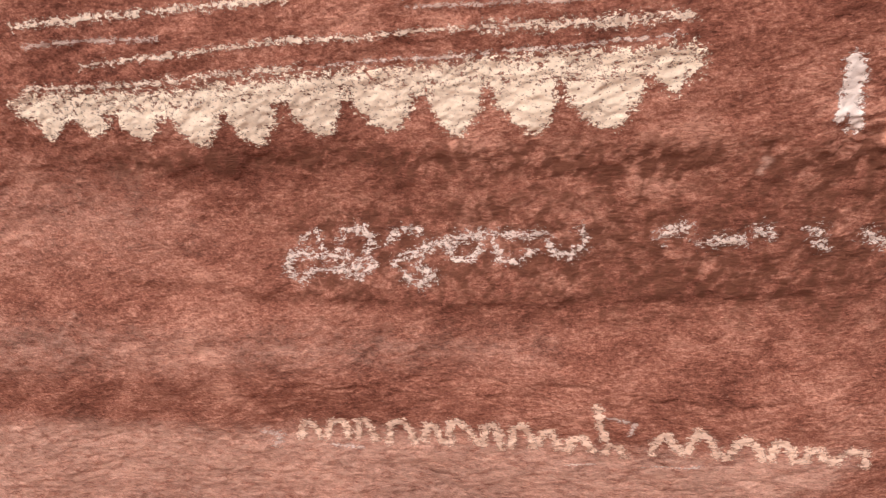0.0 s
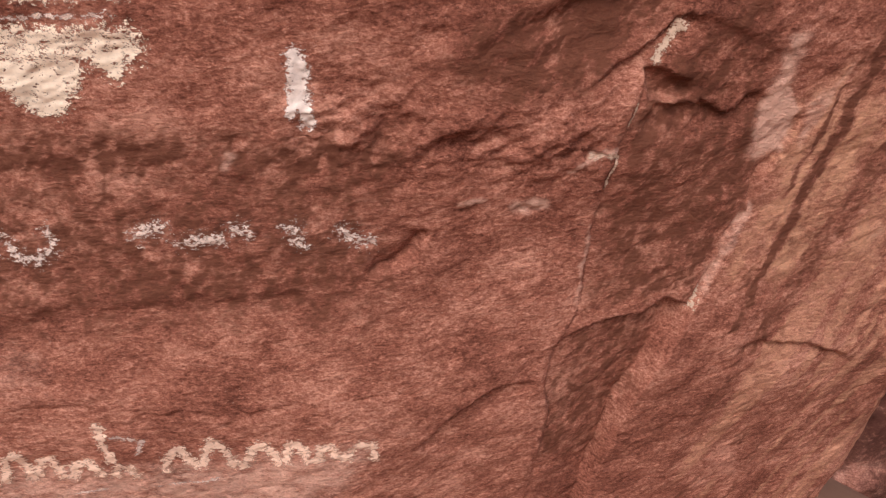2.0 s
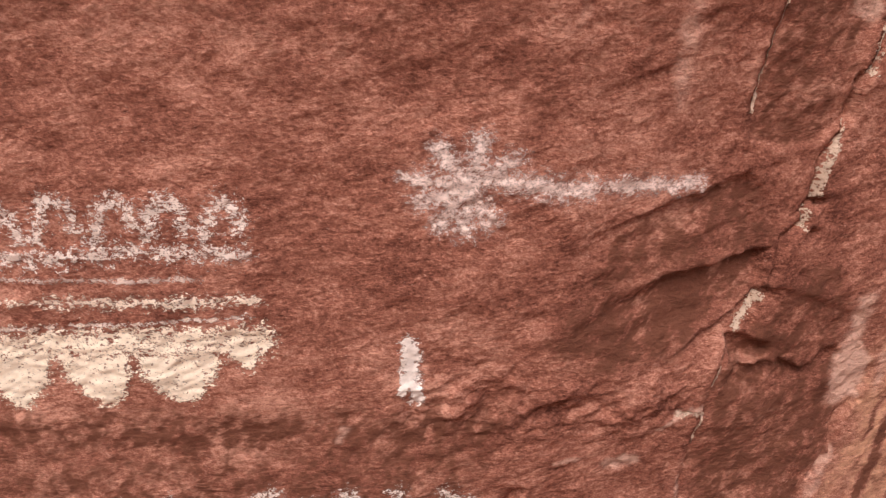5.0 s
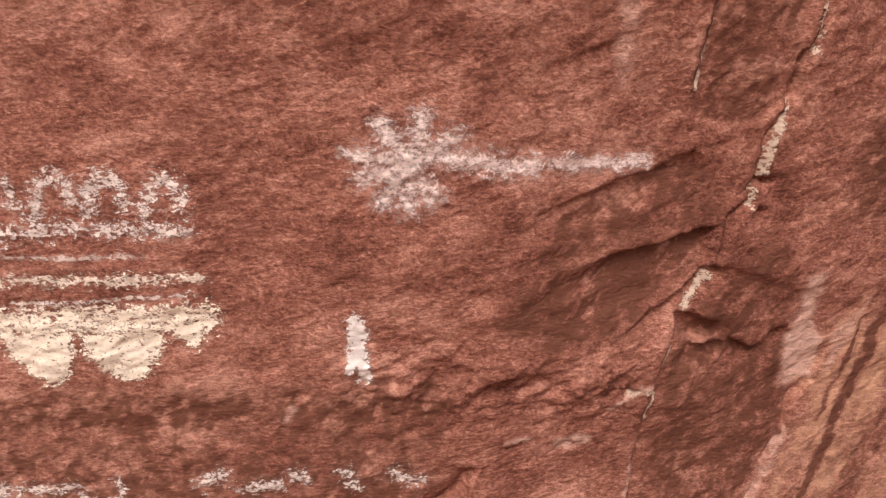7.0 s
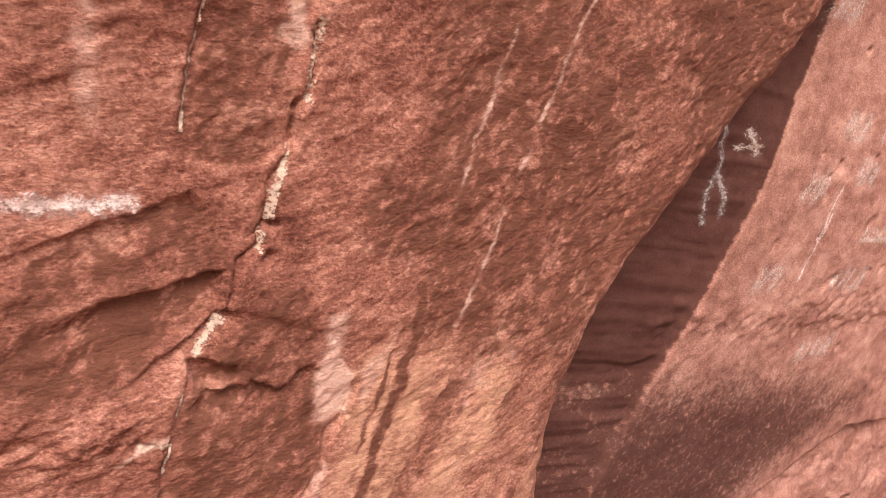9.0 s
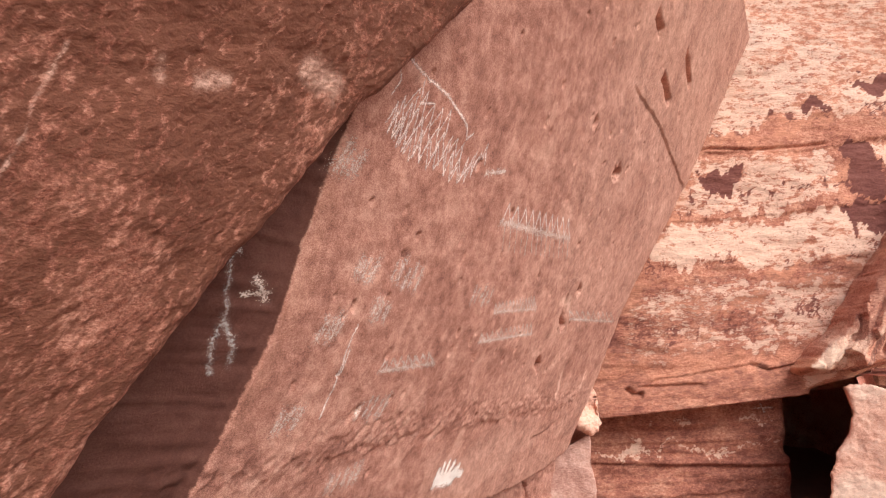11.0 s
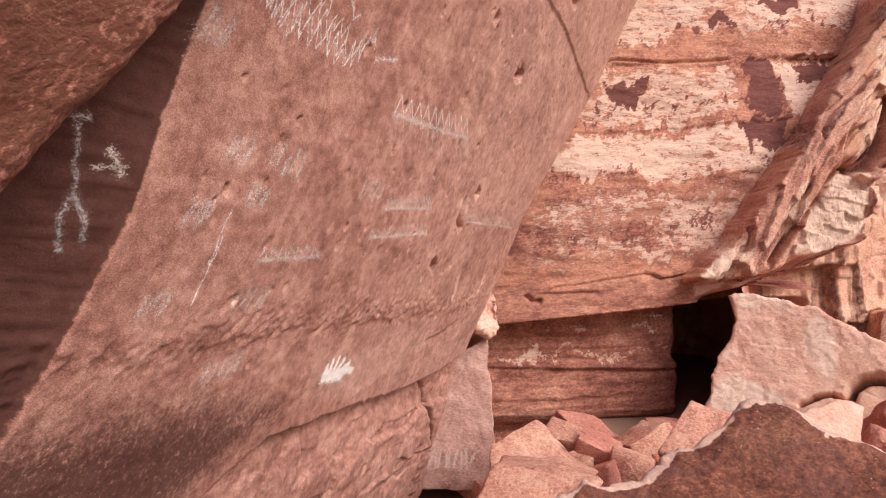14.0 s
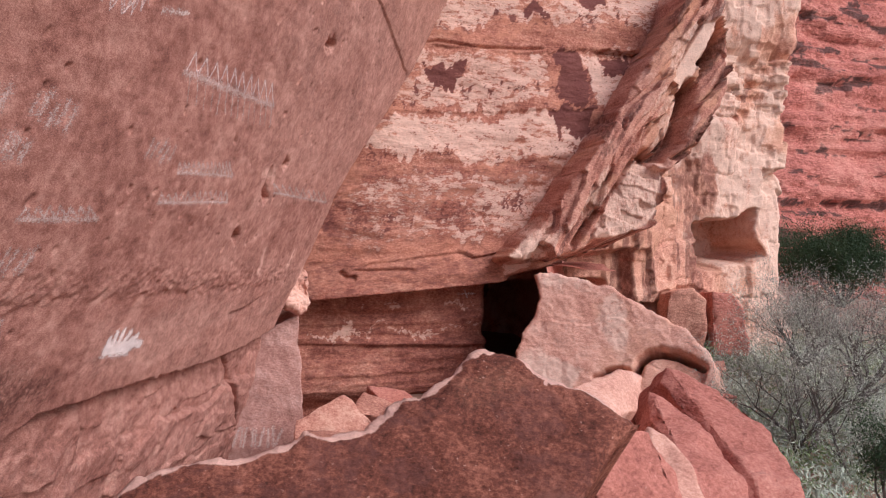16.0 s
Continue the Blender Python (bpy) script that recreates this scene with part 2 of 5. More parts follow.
ROCK_C = rock_material("banded_sandstone", (0.20, 0.066, 0.05), (0.42, 0.165, 0.115), (0.64, 0.33, 0.235), (0.72, 0.48, 0.39), (0.15, 0.05, 0.045), (0.54, 0.24, 0.16), (0, 0, 0), (1, 1, 2.6), 0.5, 0.03, 1.5, 0.1, 1.6, 0.10)
ROCK_D = rock_material("jointed_sandstone", (0.38, 0.15, 0.11), (0.68, 0.35, 0.255), (0.80, 0.52, 0.39), (0.80, 0.57, 0.46), (0.17, 0.06, 0.05), (0.62, 0.34, 0.22), (0, 0, 0), (1, 1, 0.7), 0.5, 0.035, 1.4, 0.1, 1.0, 0.2)
ROCK_FIN = rock_material("fin_sandstone", (0.28, 0.105, 0.08), (0.54, 0.25, 0.185), (0.70, 0.42, 0.32), (0.80, 0.57, 0.46), VARN, TAN, (33, 0, 0), (1, 3.0, 1), 0.6, 0.03, 1.6)
ROCK_FAR = rock_material("far_red_sandstone", (0.24, 0.07, 0.055), (0.58, 0.20, 0.16), (0.74, 0.34, 0.27), (0.74, 0.45, 0.36), (0.11, 0.055, 0.05), TAN, (0, 0, 0), (1, 1, 5), 0.10, 0.3, 1.4)
ROCK_BOULDER = rock_material("boulder_sandstone", (0.46, 0.205, 0.155), (0.72, 0.40, 0.31), (0.82, 0.56, 0.46), (0.80, 0.58, 0.48), VARN, TAN, (20, 15, 0), (1, 1, 1.6), 0.7, 0.018, 1.2)
ROCK_RED = rock_material("broken_red_sandstone", (0.26, 0.085, 0.065), (0.52, 0.20, 0.155), (0.68, 0.33, 0.26), PALE, VARN, TAN, (20, 15, 0), (1, 1, 2.5), 0.5, 0.035, 1.2)
ROCK_SLAB = rock_material("varnished_sandstone", (0.06, 0.02, 0.014), (0.175, 0.057, 0.038), (0.38, 0.15, 0.10), PALE, VARN, TAN, (0, 70, 0), (1, 1, 1.8), 1.6, 0.012, 1.4)
PAINT_CREAM = pigment_material("cream_pigment", (0.94, 0.79, 0.66), 0.95, 1.3, 0.0, 0.5, 0.9)
PAINT_CHALK = pigment_material("chalk_white_pigment", (0.95, 0.84, 0.81), 0.95, 1.1, 0.1, 0.5)
PAINT_STRIPE = pigment_material("worn_cream_pigment", (0.94, 0.78, 0.67), 0.85, 1.8, -0.22, 0.8)
PAINT_WHITE = pigment_material("white_pigment", (0.92, 0.77, 0.72), 0.8, 1.8, -0.25, 0.9)
PAINT_DUST = pigment_material("dusty_white_pigment", (0.95, 0.76, 0.72), 0.85, 1.0, -0.05, 1.2)
PAINT_FAINT = pigment_material("faded_pigment", (0.90, 0.71, 0.65), 0.58, 1.4, -0.06, 1.0)
PAINT_SMUDGE = pigment_material("smudged_pigment", (0.88, 0.69, 0.63), 0.6, 1.6, -0.08, 1.3)
PAINT_COOL = pigment_material("cool_white_pigment", (0.80, 0.70, 0.70), 0.4, 1.3, -0.1, 1.1)
PAINT_PINK = pigment_material("pale_pink_pigment", (0.92, 0.66, 0.54), 0.85, 1.5, 0.08, 0.7)
CALCITE = pigment_material("calcite_crust", (0.62, 0.46, 0.37), 0.95, 1.5, -0.05, 0.4, 0.5)


# ---- meshes ----
def grid_object(name, xyz, attrs, mat, parent=None, keep=None):
    rows_n, cols_n = xyz.shape[:2]
    index = np.arange(rows_n * cols_n).reshape(rows_n, cols_n)
    quads = np.stack([index[:-1, :-1], index[:-1, 1:], index[1:, 1:], index[1:, :-1]], -1).reshape(-1, 4)
    pts = xyz.reshape(-1, 3)
    if keep is not None:
        k = keep.reshape(-1)
        quads = quads[k[quads].any(1)]
        used, inverse = np.unique(quads, return_inverse=True)
        pts, quads = pts[used], inverse.reshape(-1, 4)
        attrs = {a: x.reshape(-1)[used] for a, x in attrs.items()}
    me = bpy.data.meshes.new(name)
    me.vertices.add(len(pts))
    me.vertices.foreach_set("co", pts.astype(np.float32).ravel())
    me.loops.add(quads.size)
    me.loops.foreach_set("vertex_index", quads.astype(np.int32).ravel())
    me.polygons.add(len(quads))
    me.polygons.foreach_set("loop_start", np.arange(0, quads.size, 4, dtype=np.int32))
    me.polygons.foreach_set("use_smooth", np.ones(len(quads), bool))
    me.update(calc_edges=True)
    for a, x in attrs.items():
        me.attributes.new(a, "FLOAT", "POINT").data.foreach_set("value", np.clip(x, -2, 2).astype(np.float32).ravel())
    me.materials.append(mat)
    ob = new(name, me)
    ob.parent = parent
    return ob


class Face:
    """A rock face as relief over a leaning plane; past its edge it rounds over and runs back into the hill."""

    def __init__(self, origin, across, up, relief, edge=None, radius=0.3):
        self.o, self.u, self.v = (np.array(a, float) for a in (origin, across, up))
        self.u, self.v = self.u / np.linalg.norm(self.u), self.v / np.linalg.norm(self.v)
        self.n = np.cross(self.u, self.v)
        self.relief, self.edge, self.radius = relief, edge, radius

    def place(self, u, v, h):
        return self.o + u[..., None] * self.u + v[..., None] * self.v + h[..., None] * self.n

    def build(self, name, u0, u1, v0, v1, step, back, mat, colours):
        vs = np.arange(v0, v1 + step, step)
        if self.edge:
            r = self.radius
            c = np.arange(u0, u1 - r + r * math.pi / 2 + back, step)
            c, v = np.meshgrid(c, vs)
            ev, eu = [p[0] for p in self.edge], [p[1] for p in self.edge]
            e = np.interp(v, ev, eu) + fbm(v * 1.6, v * 0 + 3.3, 4, 9) * 0.12
            turn = np.clip((c - (u1 - r)) / r, 0, math.pi / 2)
            past = np.maximum(c - (u1 - r + r * math.pi / 2), 0)
            share = np.clip((c - u0) / (u1 - r - u0), 0, 1)
            u = u0 + (e - r - u0) * share + r * np.sin(turn)
            drop = r * (1 - np.cos(turn)) + past
        else:
            u, v = np.meshgrid(np.arange(u0, u1, step), vs)
            drop = 0 * u
        h = self.relief(u, v)
        return grid_object(name, self.place(u, v, h - drop), colours(u, v), mat)

    def motif(self, name, ink, box, step, mat, parent, label, lift=0.004):
        u, v = np.meshgrid(np.arange(box[0], box[2], step), np.arange(box[1], box[3], step))
        x = ink(u, v)
        ob = grid_object(name, self.place(u, v, self.relief(u, v) + lift), {"ink": x}, mat, parent, x > -0.9)
        return tagged(ob, label)


def strokes(lines):
    """Ink of a set of brush lines: each a list of points and a half width."""
    def ink(u, v):
        out = np.full(u.shape, -2.0)
        for pts, w in lines:
            k = near_box(u, v, pts, w * 3)
            if k.any():
                out[k] = np.maximum(out[k], 1 - line_distance(u[k], v[k], pts)[0] / w)
        return out
    return ink


def around(lines, pad=0.03):
    xs = [p[0] for pts, w in lines for p in pts]
    ys = [p[1] for pts, w in lines for p in pts]
    w = max(w for _, w in lines) * 2 + pad
    return min(xs) - w, min(ys) - w, max(xs) + w, max(ys) + w


# ---- the first painted face ----
def relief_a(u, v):
    h = 0.04 - 0.26 * soft_plus(1.2 - u, 0.15) + 0.12 * soft_plus(-0.2 - u, 0.2) + 0.11 * ramp(1.15, 0.3, v)
    h = h + 0.06 * fbm(u * 1.1, v * 1.4, 3, 3)
    t = u * 0.92 + v * 0.38
    w = v * 0.92 - u * 0.38
    h = h + 0.009 * fbm(t * 6, w * 11, 4, 5, 0.65) + 0.005 * fbm(t * 28, w * 40, 3, 7, 0.7)
    # rolls and shelves below the painted bands
    ledge(h, u, v, [(-1.789, 1.322), (-1.289, 1.303), (-0.907, 1.272), (-0.408, 1.336), (0.017, 1.362), (0.47, 1.418), (0.719, 1.469), (1.068, 1.493)] + [(1.407, 1.499), (1.655, 1.536)], 0.032, 0.2, 0.2, 0.1, wobble=0.045)
    ledge(h, u, v, [(-1.331, 0.822), (-0.599, 0.793), (-0.004, 0.778), (0.712, 0.893), (1.277, 1.005)], 0.02, 0.12, 0.06, 0.1)
    ledge(h, u, v, [(-0.941, 0.292), (-0.354, 0.379), (-0.1, 0.408), (0.084, 0.442), (0.377, 0.464)] + [(0.46, 0.469), (0.938, 0.505), (1.318, 0.516)], 0.011, 0.06, 0.02, 0.06, wobble=0.05)
    ledge(h, u, v, [(1.508, 1.153), (1.464, 1.057), (1.335, 0.983)], 0.03, 0.05, 0.008, 0.15)
    ledge(h, u, v, [(1.498, 1.136), (1.46, 1.063), (1.309, 0.981)], 0.03, 0.06, 0.008, 0.15)
    crust = ramp(0.9, 1.2, u) * ramp(2.05, 1.9, u) * band(u, v, [(0.9, 1.5), (1.4, 1.47), (2.0, 1.46)], 0.13)
    h = h + crust * 0.028 * fbm(u * 9, v * 15, 5, 75, 0.7)
    # flakes that have come away beside the joint
    flake(h, u, v, [(1.388, 1.88), (1.469, 1.949), (1.539, 2.042), (1.614, 2.074), (1.724, 2.123), (1.854, 2.166), (2.004, 2.232)], 0.024, 0.30, (0.02, 0.003), 0.6, 0.02)
    flake(h, u, v, [(1.39, 1.755), (1.527, 1.811), (1.676, 1.868), (1.807, 1.925), (1.929, 1.944), (2.058, 1.985), (2.14, 1.99)], 0.06, 0.42, (0.12, 0.006), 0.6, 0.02)
    flake(h, u, v, [(1.878, 1.627), (1.916, 1.671), (1.996, 1.728), (2.094, 1.809), (2.153, 1.881)], 0.03, 0.14, (0.01, 0.004), 0.4, 0.02)
    for p in ([(2.0, 2.232), (2.1, 2.15), (2.165, 2.05)], [(1.2, 2.1), (1.35, 2.02)], [(1.34, 1.79), (1.45, 1.81)]):
        flake(h, u, v, p, 0.012, 0.08, (0.02, 0.02), 0.3, 0.3)
    # the joints
    joint = [(2.267, 2.765), (2.279, 2.672), (2.278, 2.539), (2.256, 2.503), (2.285, 2.415), (2.263, 2.378), (2.24, 2.264), (2.243, 2.163), (2.229, 2.116), (2.231, 2.071), (2.178, 2.03), (2.17, 1.908), (2.158, 1.866)]
    lower = [(2.07, 1.70), (2.055, 1.569), (2.031, 1.455), (2.036, 1.306), (2.047, 1.135), (2.062, 0.979), (2.084, 0.858), (2.069, 0.774), (2.004, 0.671), (2.001, 0.519), (2.064, 0.332), (2.03, 0.0)]
    ledge(h, u, v, [(2.25, 3.3), *joint], -0.022, 0.4, 0.005, 0.02, left=True, wobble=0.003)
    groove(h, u, v, joint, 0.022, 0.008, 0.02)
    ledge(h, u, v, lower, 0.016, 0.35, 0.006, 0.02, left=True, wobble=0.004)
    groove(h, u, v, lower, 0.005, 0.008, 0.05)
    for x, y in ((2.253, 2.515), (2.257, 2.15), (2.256, 2.05)):
        groove(h, u, v, [(x - 0.012, y), (x + 0.022, y - 0.012)], 0.04, 0.014, 0.02)
    groove(h, u, v, [(1.93, 2.9), (1.923, 2.717), (1.92, 2.628), (1.928, 2.499), (1.94, 2.403), (1.956, 2.324)], 0.01, 0.006)
    h = h - 0.014 * zone(u, v, [(1.92, 3.1), (2.26, 3.1), (2.236, 2.569), (2.282, 2.415), (2.194, 2.321), (2.065, 2.296), (1.962, 2.325), (1.92, 2.484)], 0.012)
    h = h - 0.04 * zone(u, v, [(2.065, 1.7), (2.12, 1.703), (2.216, 1.669), (2.233, 1.636), (2.159, 1.607), (2.104, 1.616)], 0.012)
    flake(h, u, v, [(2.104, 1.616), (2.159, 1.607), (2.292, 1.61), (2.399, 1.58), (2.519, 1.655)], 0.045, 0.16, (0.01, 0.01), 0.1, 0.1, 0.012)
    crack = [(2.706, 1.559), (2.706, 1.412), (2.647, 1.332), (2.655, 1.215), (2.614, 1.107), (2.606, 0.956), (2.559, 0.848), (2.535, 0.758), (2.448, 0.517), (2.397, 0.368), (2.387, 0.217), (2.36, -0.1)]
    ledge(h, u, v, crack, 0.022, 0.10, 0.006, 0.03, wobble=0.01)
    groove(h, u, v, crack, 0.022, 0.008, 0.02)
    h = h - (0.012 + 0.07 * ramp(2.0, 2.5, u)) * zone(u, v, [(2.05, 0.70), (2.2, 0.755), (2.339, 0.775), (2.427, 0.838), (2.53, 0.80), (2.516, 0.687), (2.417, 0.434), (2.375, 0.1), (2.35, -0.4), (2.06, -0.4), (2.064, 0.332), (2.001, 0.519), (2.013, 0.66)], 0.009)
    ledge(h, u, v, [(1.525, 0.281), (1.688, 0.475), (1.846, 0.544), (1.973, 0.551)], 0.05, 0.12, 0.02, 0.15)
    ledge(h, u, v, [(2.78, 0.6), (2.95, 0.62), (3.193, 0.577), (3.4, 0.50), (3.527, 0.428)], 0.04, 0.12, 0.03, 0.2)
    for p in ([(1.831, 1.43), (1.887, 1.46), (2.017, 1.434)], [(1.737, 1.233), (1.786, 1.25), (1.85, 1.235)], [(1.565, 1.235), (1.615, 1.27)]):
        flake(h, u, v, p, 0.02, 0.05, (0.01, 0.01), 0.1, 0.1)
    return h


def colours_a(u, v):
    u, v = u + 0.02 * fbm(u * 14, v * 14, 5, 201, 0.7), v + 0.02 * fbm(u * 14, v * 14, 5, 203, 0.7)
    pale = 0.62 * zone(u, v, [(-2.73, 0.029), (-1.413, 0.101), (-0.813, 0.127), (0.387, 0.218), (1.371, 0.364), (1.348, 0.156), (0.423, -0.522), (-3.408, -1.224)], 0.10)
    pale = np.maximum(pale, 0.40 * zone(u, v, [(-2.314, 1.331), (-1.008, 1.258), (-0.733, 0.983), (-1.016, 0.792), (-2.661, 0.662)], 0.25))
    pale = np.maximum(pale, 0.45 * zone(u, v, [(-2.684, 0.611), (-1.044, 0.653), (0.371, 0.698), (0.375, 0.517), (-2.932, 0.151)], 0.15))
    for pts, wide, much in (
        ([(2.035, 1.153), (2.049, 0.995)], 0.010, 0.7), ([(1.75, 1.25), (1.835, 1.25)], 0.03, 0.95), ([(1.56, 1.259), (1.632, 1.275)], 0.015, 0.8),
        ([(1.901, 1.366), (1.964, 1.422), (2.02, 1.437)], 0.016, 0.9), ([(1.63, 2.9), (1.66, 2.622), (1.70, 2.42)], 0.035, 0.55), ([(1.35, 2.75), (1.38, 2.6)], 0.02, 0.4), ([(2.18, 2.78), (2.235, 2.70)], 0.03, 0.9),
        ([(2.572, 1.644), (2.599, 1.459)], 0.045, 0.9), ([(2.568, 1.814), (2.582, 1.626), (2.611, 1.423)], 0.05, 0.85),
        ([(2.174, 2.711), (2.24, 2.691)], 0.03, 0.7), ([(2.039, 1.027), (2.074, 0.848)], 0.012, 0.6),
        ([(4.72, 3.75), (5.02, 3.74)], 0.09, 0.7), ([(4.061, 3.503), (4.204, 3.537)], 0.05, 0.6), ([(3.854, 3.521), (3.878, 3.467)], 0.04, 0.5),
        ([(0.884, 1.349), (0.906, 1.387)], 0.02, 0.7), ([(-1.424, 0.632), (-1.612, 0.414)], 0.02, 0.5), ([(2.579, 0.873), (2.655, 1.203)], 0.025, 0.6)):
        pale = np.maximum(pale, much * band(u, v, pts, wide))
    for pts, wide in (([(3.08, 3.268), (3.025, 2.91), (3.015, 2.633), (2.965, 2.279), (2.951, 2.137)], 0.014), ([(3.465, 3.453), (3.383, 3.125), (3.296, 2.87), (3.268, 2.517), (3.225, 2.31), (3.2, 2.08), (3.12, 1.75)], 0.014)):
        pale = np.maximum(pale, (0.55 + 0.9 * fbm(u * 12, v * 12, 4, 231)) * band(u, v, pts, wide))
    tan = (0.62 + 0.6 * fbm(u * 7, v * 4, 5, 245, 0.65)) * zone(u, v, [(2.521, 1.641), (2.619, 1.684), (2.75, 1.677), (2.889, 1.844), (2.899, 1.945), (3.055, 1.826), (3.208, 1.87), (3.418, 1.789), (3.567, 1.618), (3.62, 1.382), (3.55, 1.129), (3.35, 0.962), (3.095, 0.9), (2.812, 0.85), (2.635, 0.889), (2.646, 1.118), (2.69, 1.299), (2.6, 1.445)], 0.07)
    pale = np.maximum(pale, 1.0 * zone(u, v, [(2.529, 1.64), (2.62, 1.66), (2.704, 1.569), (2.697, 1.437), (2.612, 1.387), (2.56, 1.5)], 0.03))
    pale = np.maximum(pale, 0.6 * zone(u, v, [(2.72, 1.60), (2.80, 1.66), (2.88, 1.82), (2.84, 1.62), (2.76, 1.40)], 0.03))
    pale = np.maximum(pale, 0.5 * ramp(0.05, 0.3, fbm(u * 6, v * 3, 4, 241)) * zone(u, v, [(3.35, 1.8), (3.62, 1.5), (3.6, 1.1), (3.3, 1.0), (3.2, 1.4)], 0.1))
    tan = np.maximum(tan, 0.32 * ramp(2.9, 3.6, u) * ramp(-0.4, 1.2, v) * ramp(3.0, 1.6, v))
    for pts, wide in (([(3.08, 3.268), (3.02, 2.85), (3.0, 2.6), (2.96, 2.26), (2.913, 1.9)], 0.03), ([(3.465, 3.453), (3.383, 3.125), (3.296, 2.87), (3.268, 2.517), (3.21, 2.2)], 0.03), ([(5.422, 4.312), (5.32, 4.086), (5.109, 3.863)], 0.05)):
        tan = np.maximum(tan, 0.9 * band(u, v, pts, wide))
    varn_shade = 0.7 * zone(u, v, [(2.584, 2.368), (2.758, 2.418), (3.053, 2.292), (3.197, 1.987), (2.88, 1.923), (2.649, 2.029), (2.534, 2.187)], 0.12)
    # shade of the rolls under lobes and shelf, put into the colour
    varn_shade = np.maximum(varn_shade, 0.62 * zone(u, v, [(-0.593, 0.837), (-0.7, 1.1), (0.366, 1.32), (1.35, 1.45), (1.45, 0.9), (1.334, 0.788), (0.371, 0.72), (-0.615, 0.679)], 0.25))
    varn_shade = np.maximum(varn_shade, 0.8 * zone(u, v, [(-1.297, 1.281), (0.017, 1.362), (0.721, 1.452), (1.349, 1.489), (1.4, 1.333), (0.186, 1.221), (-1.126, 1.189)], 0.12))
    for pts, wide, much in (([(2.906, 1.926), (2.941, 1.718), (2.918, 1.496), (2.876, 1.291), (2.854, 1.049), (2.804, 0.889), (2.762, 0.704)], 0.026, 1.2), ([(2.874, 1.822), (2.851, 1.61), (2.826, 1.455), (2.789, 1.255)], 0.012, 0.9)):
        streak = band(u, v, pts, wide)
        varn_shade = np.maximum(varn_shade, much * streak)
        pale = pale * (1 - streak)
    varn_shade = np.maximum(varn_shade, 0.6 * zone(u, v, [(1.925, 3.0), (2.2, 3.0), (2.236, 2.569), (2.282, 2.415), (2.194, 2.321), (2.065, 2.296), (1.962, 2.325), (1.925, 2.484)], 0.03))
    varn_shade = np.maximum(varn_shade, 0.35 * ramp(2.15, 2.5, v) * ramp(2.0, 1.7, u))
    # flake floors: varnish, with the shade of their hollows painted in
    varn_shade = np.maximum(varn_shade, 0.95 * zone(u, v, [(1.55, 1.83), (1.807, 1.918), (2.122, 1.988), (2.16, 1.908), (2.012, 1.79), (1.878, 1.627), (1.634, 1.60), (1.439, 1.68)], 0.08))
    varn_shade = np.maximum(varn_shade, 0.62 * zone(u, v, [(1.631, 2.052), (2.006, 2.22), (2.165, 2.065), (2.159, 1.997), (1.905, 1.974), (1.724, 1.9), (1.484, 1.843)], 0.03))
    varn_shade = np.maximum(varn_shade, 0.66 * zone(u, v, [(2.03, 1.5), (2.12, 1.70), (2.2, 1.95), (2.45, 1.95), (2.54, 1.66), (2.68, 1.25), (2.534, 0.85), (2.114, 0.784)], 0.08))
    varn_shade = np.maximum(varn_shade, 0.55 * zone(u, v, [(2.021, 0.725), (2.502, 0.818), (2.355, 0.035), (2.04, 0.104)], 0.03))
    # brown varnish to the upper right, deepened for the self-shade of rough rock
    varn_shade = np.maximum(varn_shade, (0.64 + 0.3 * ramp(2.4, 3.2, v) + 0.6 * fbm(u * 2, v * 2, 3, 219)) * ramp(1.75, 2.3, v) * ramp(2.5, 3.1, u))
    across, down = u * 0.95 - v * 0.31, u * 0.31 + v * 0.95
    runs = fbm(across * 7, down * 0.7, 4, 211, 0.6) * ramp(2.5, 3.1, u)
    tan = np.maximum(tan, 0.55 * ramp(0.06, 0.25, runs))
    varn_shade = np.maximum(varn_shade, 0.5 * ramp(-0.08, -0.28, runs))
    # more of that varnish, with self-shade added to its colour
    varn_shade = np.maximum(varn_shade, 0.75 * zone(u, v, [(2.542, 3.244), (3.023, 3.408), (3.451, 2.625), (3.985, 2.405), (4.033, 1.443), (2.9, 1.707)], 0.2))
    speck = fbm(across * 34, down * 20, 4, 233, 0.7)
    tan = np.maximum(tan * (1 - varn_shade), 0.5 * varn_shade * ramp(0.05, 0.35, speck))
    varn_shade = varn_shade * np.clip(1.0 + 1.1 * speck, 0.4, 1.5)
    return {"pale": pale, "varn_shade": varn_shade, "tan": tan}


EDGE_A = [(-1.0, 4.18), (0.6, 4.13), (1.2, 4.10), (1.63, 4.13), (2.0, 4.28), (2.4, 4.52), (2.8, 4.80), (3.35, 5.21), (3.8, 5.58), (4.5, 6.15), (5.2, 6.8)]
face_a = Face((0, 2.7, 0), (1, 0, 0), (0, -0.42, 1), relief_a, EDGE_A, 0.3)
wall_a = face_a.build("rock_wall_1", -2.6, 4.2, -1.0, 5.0, 0.009, 0.7, ROCK_A, colours_a)
tagged(wall_a, "overhanging red sandstone cliff face with old white paintings", "rock wall", kind="structure")


# ---- the second painted face, set further back ----
LOWER_LEDGE = [(6.18, -1.16), (6.68, -0.74), (7.22, -0.45)] + [(8.73, 0.15), (9.76, 0.11), (11.12, 0.04), (12.94, -0.05), (14.61, -0.01), (16.93, 0.25), (18, 0.64)]


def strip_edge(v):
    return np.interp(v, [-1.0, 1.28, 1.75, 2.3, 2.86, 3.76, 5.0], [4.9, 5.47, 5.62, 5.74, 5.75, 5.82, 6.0])


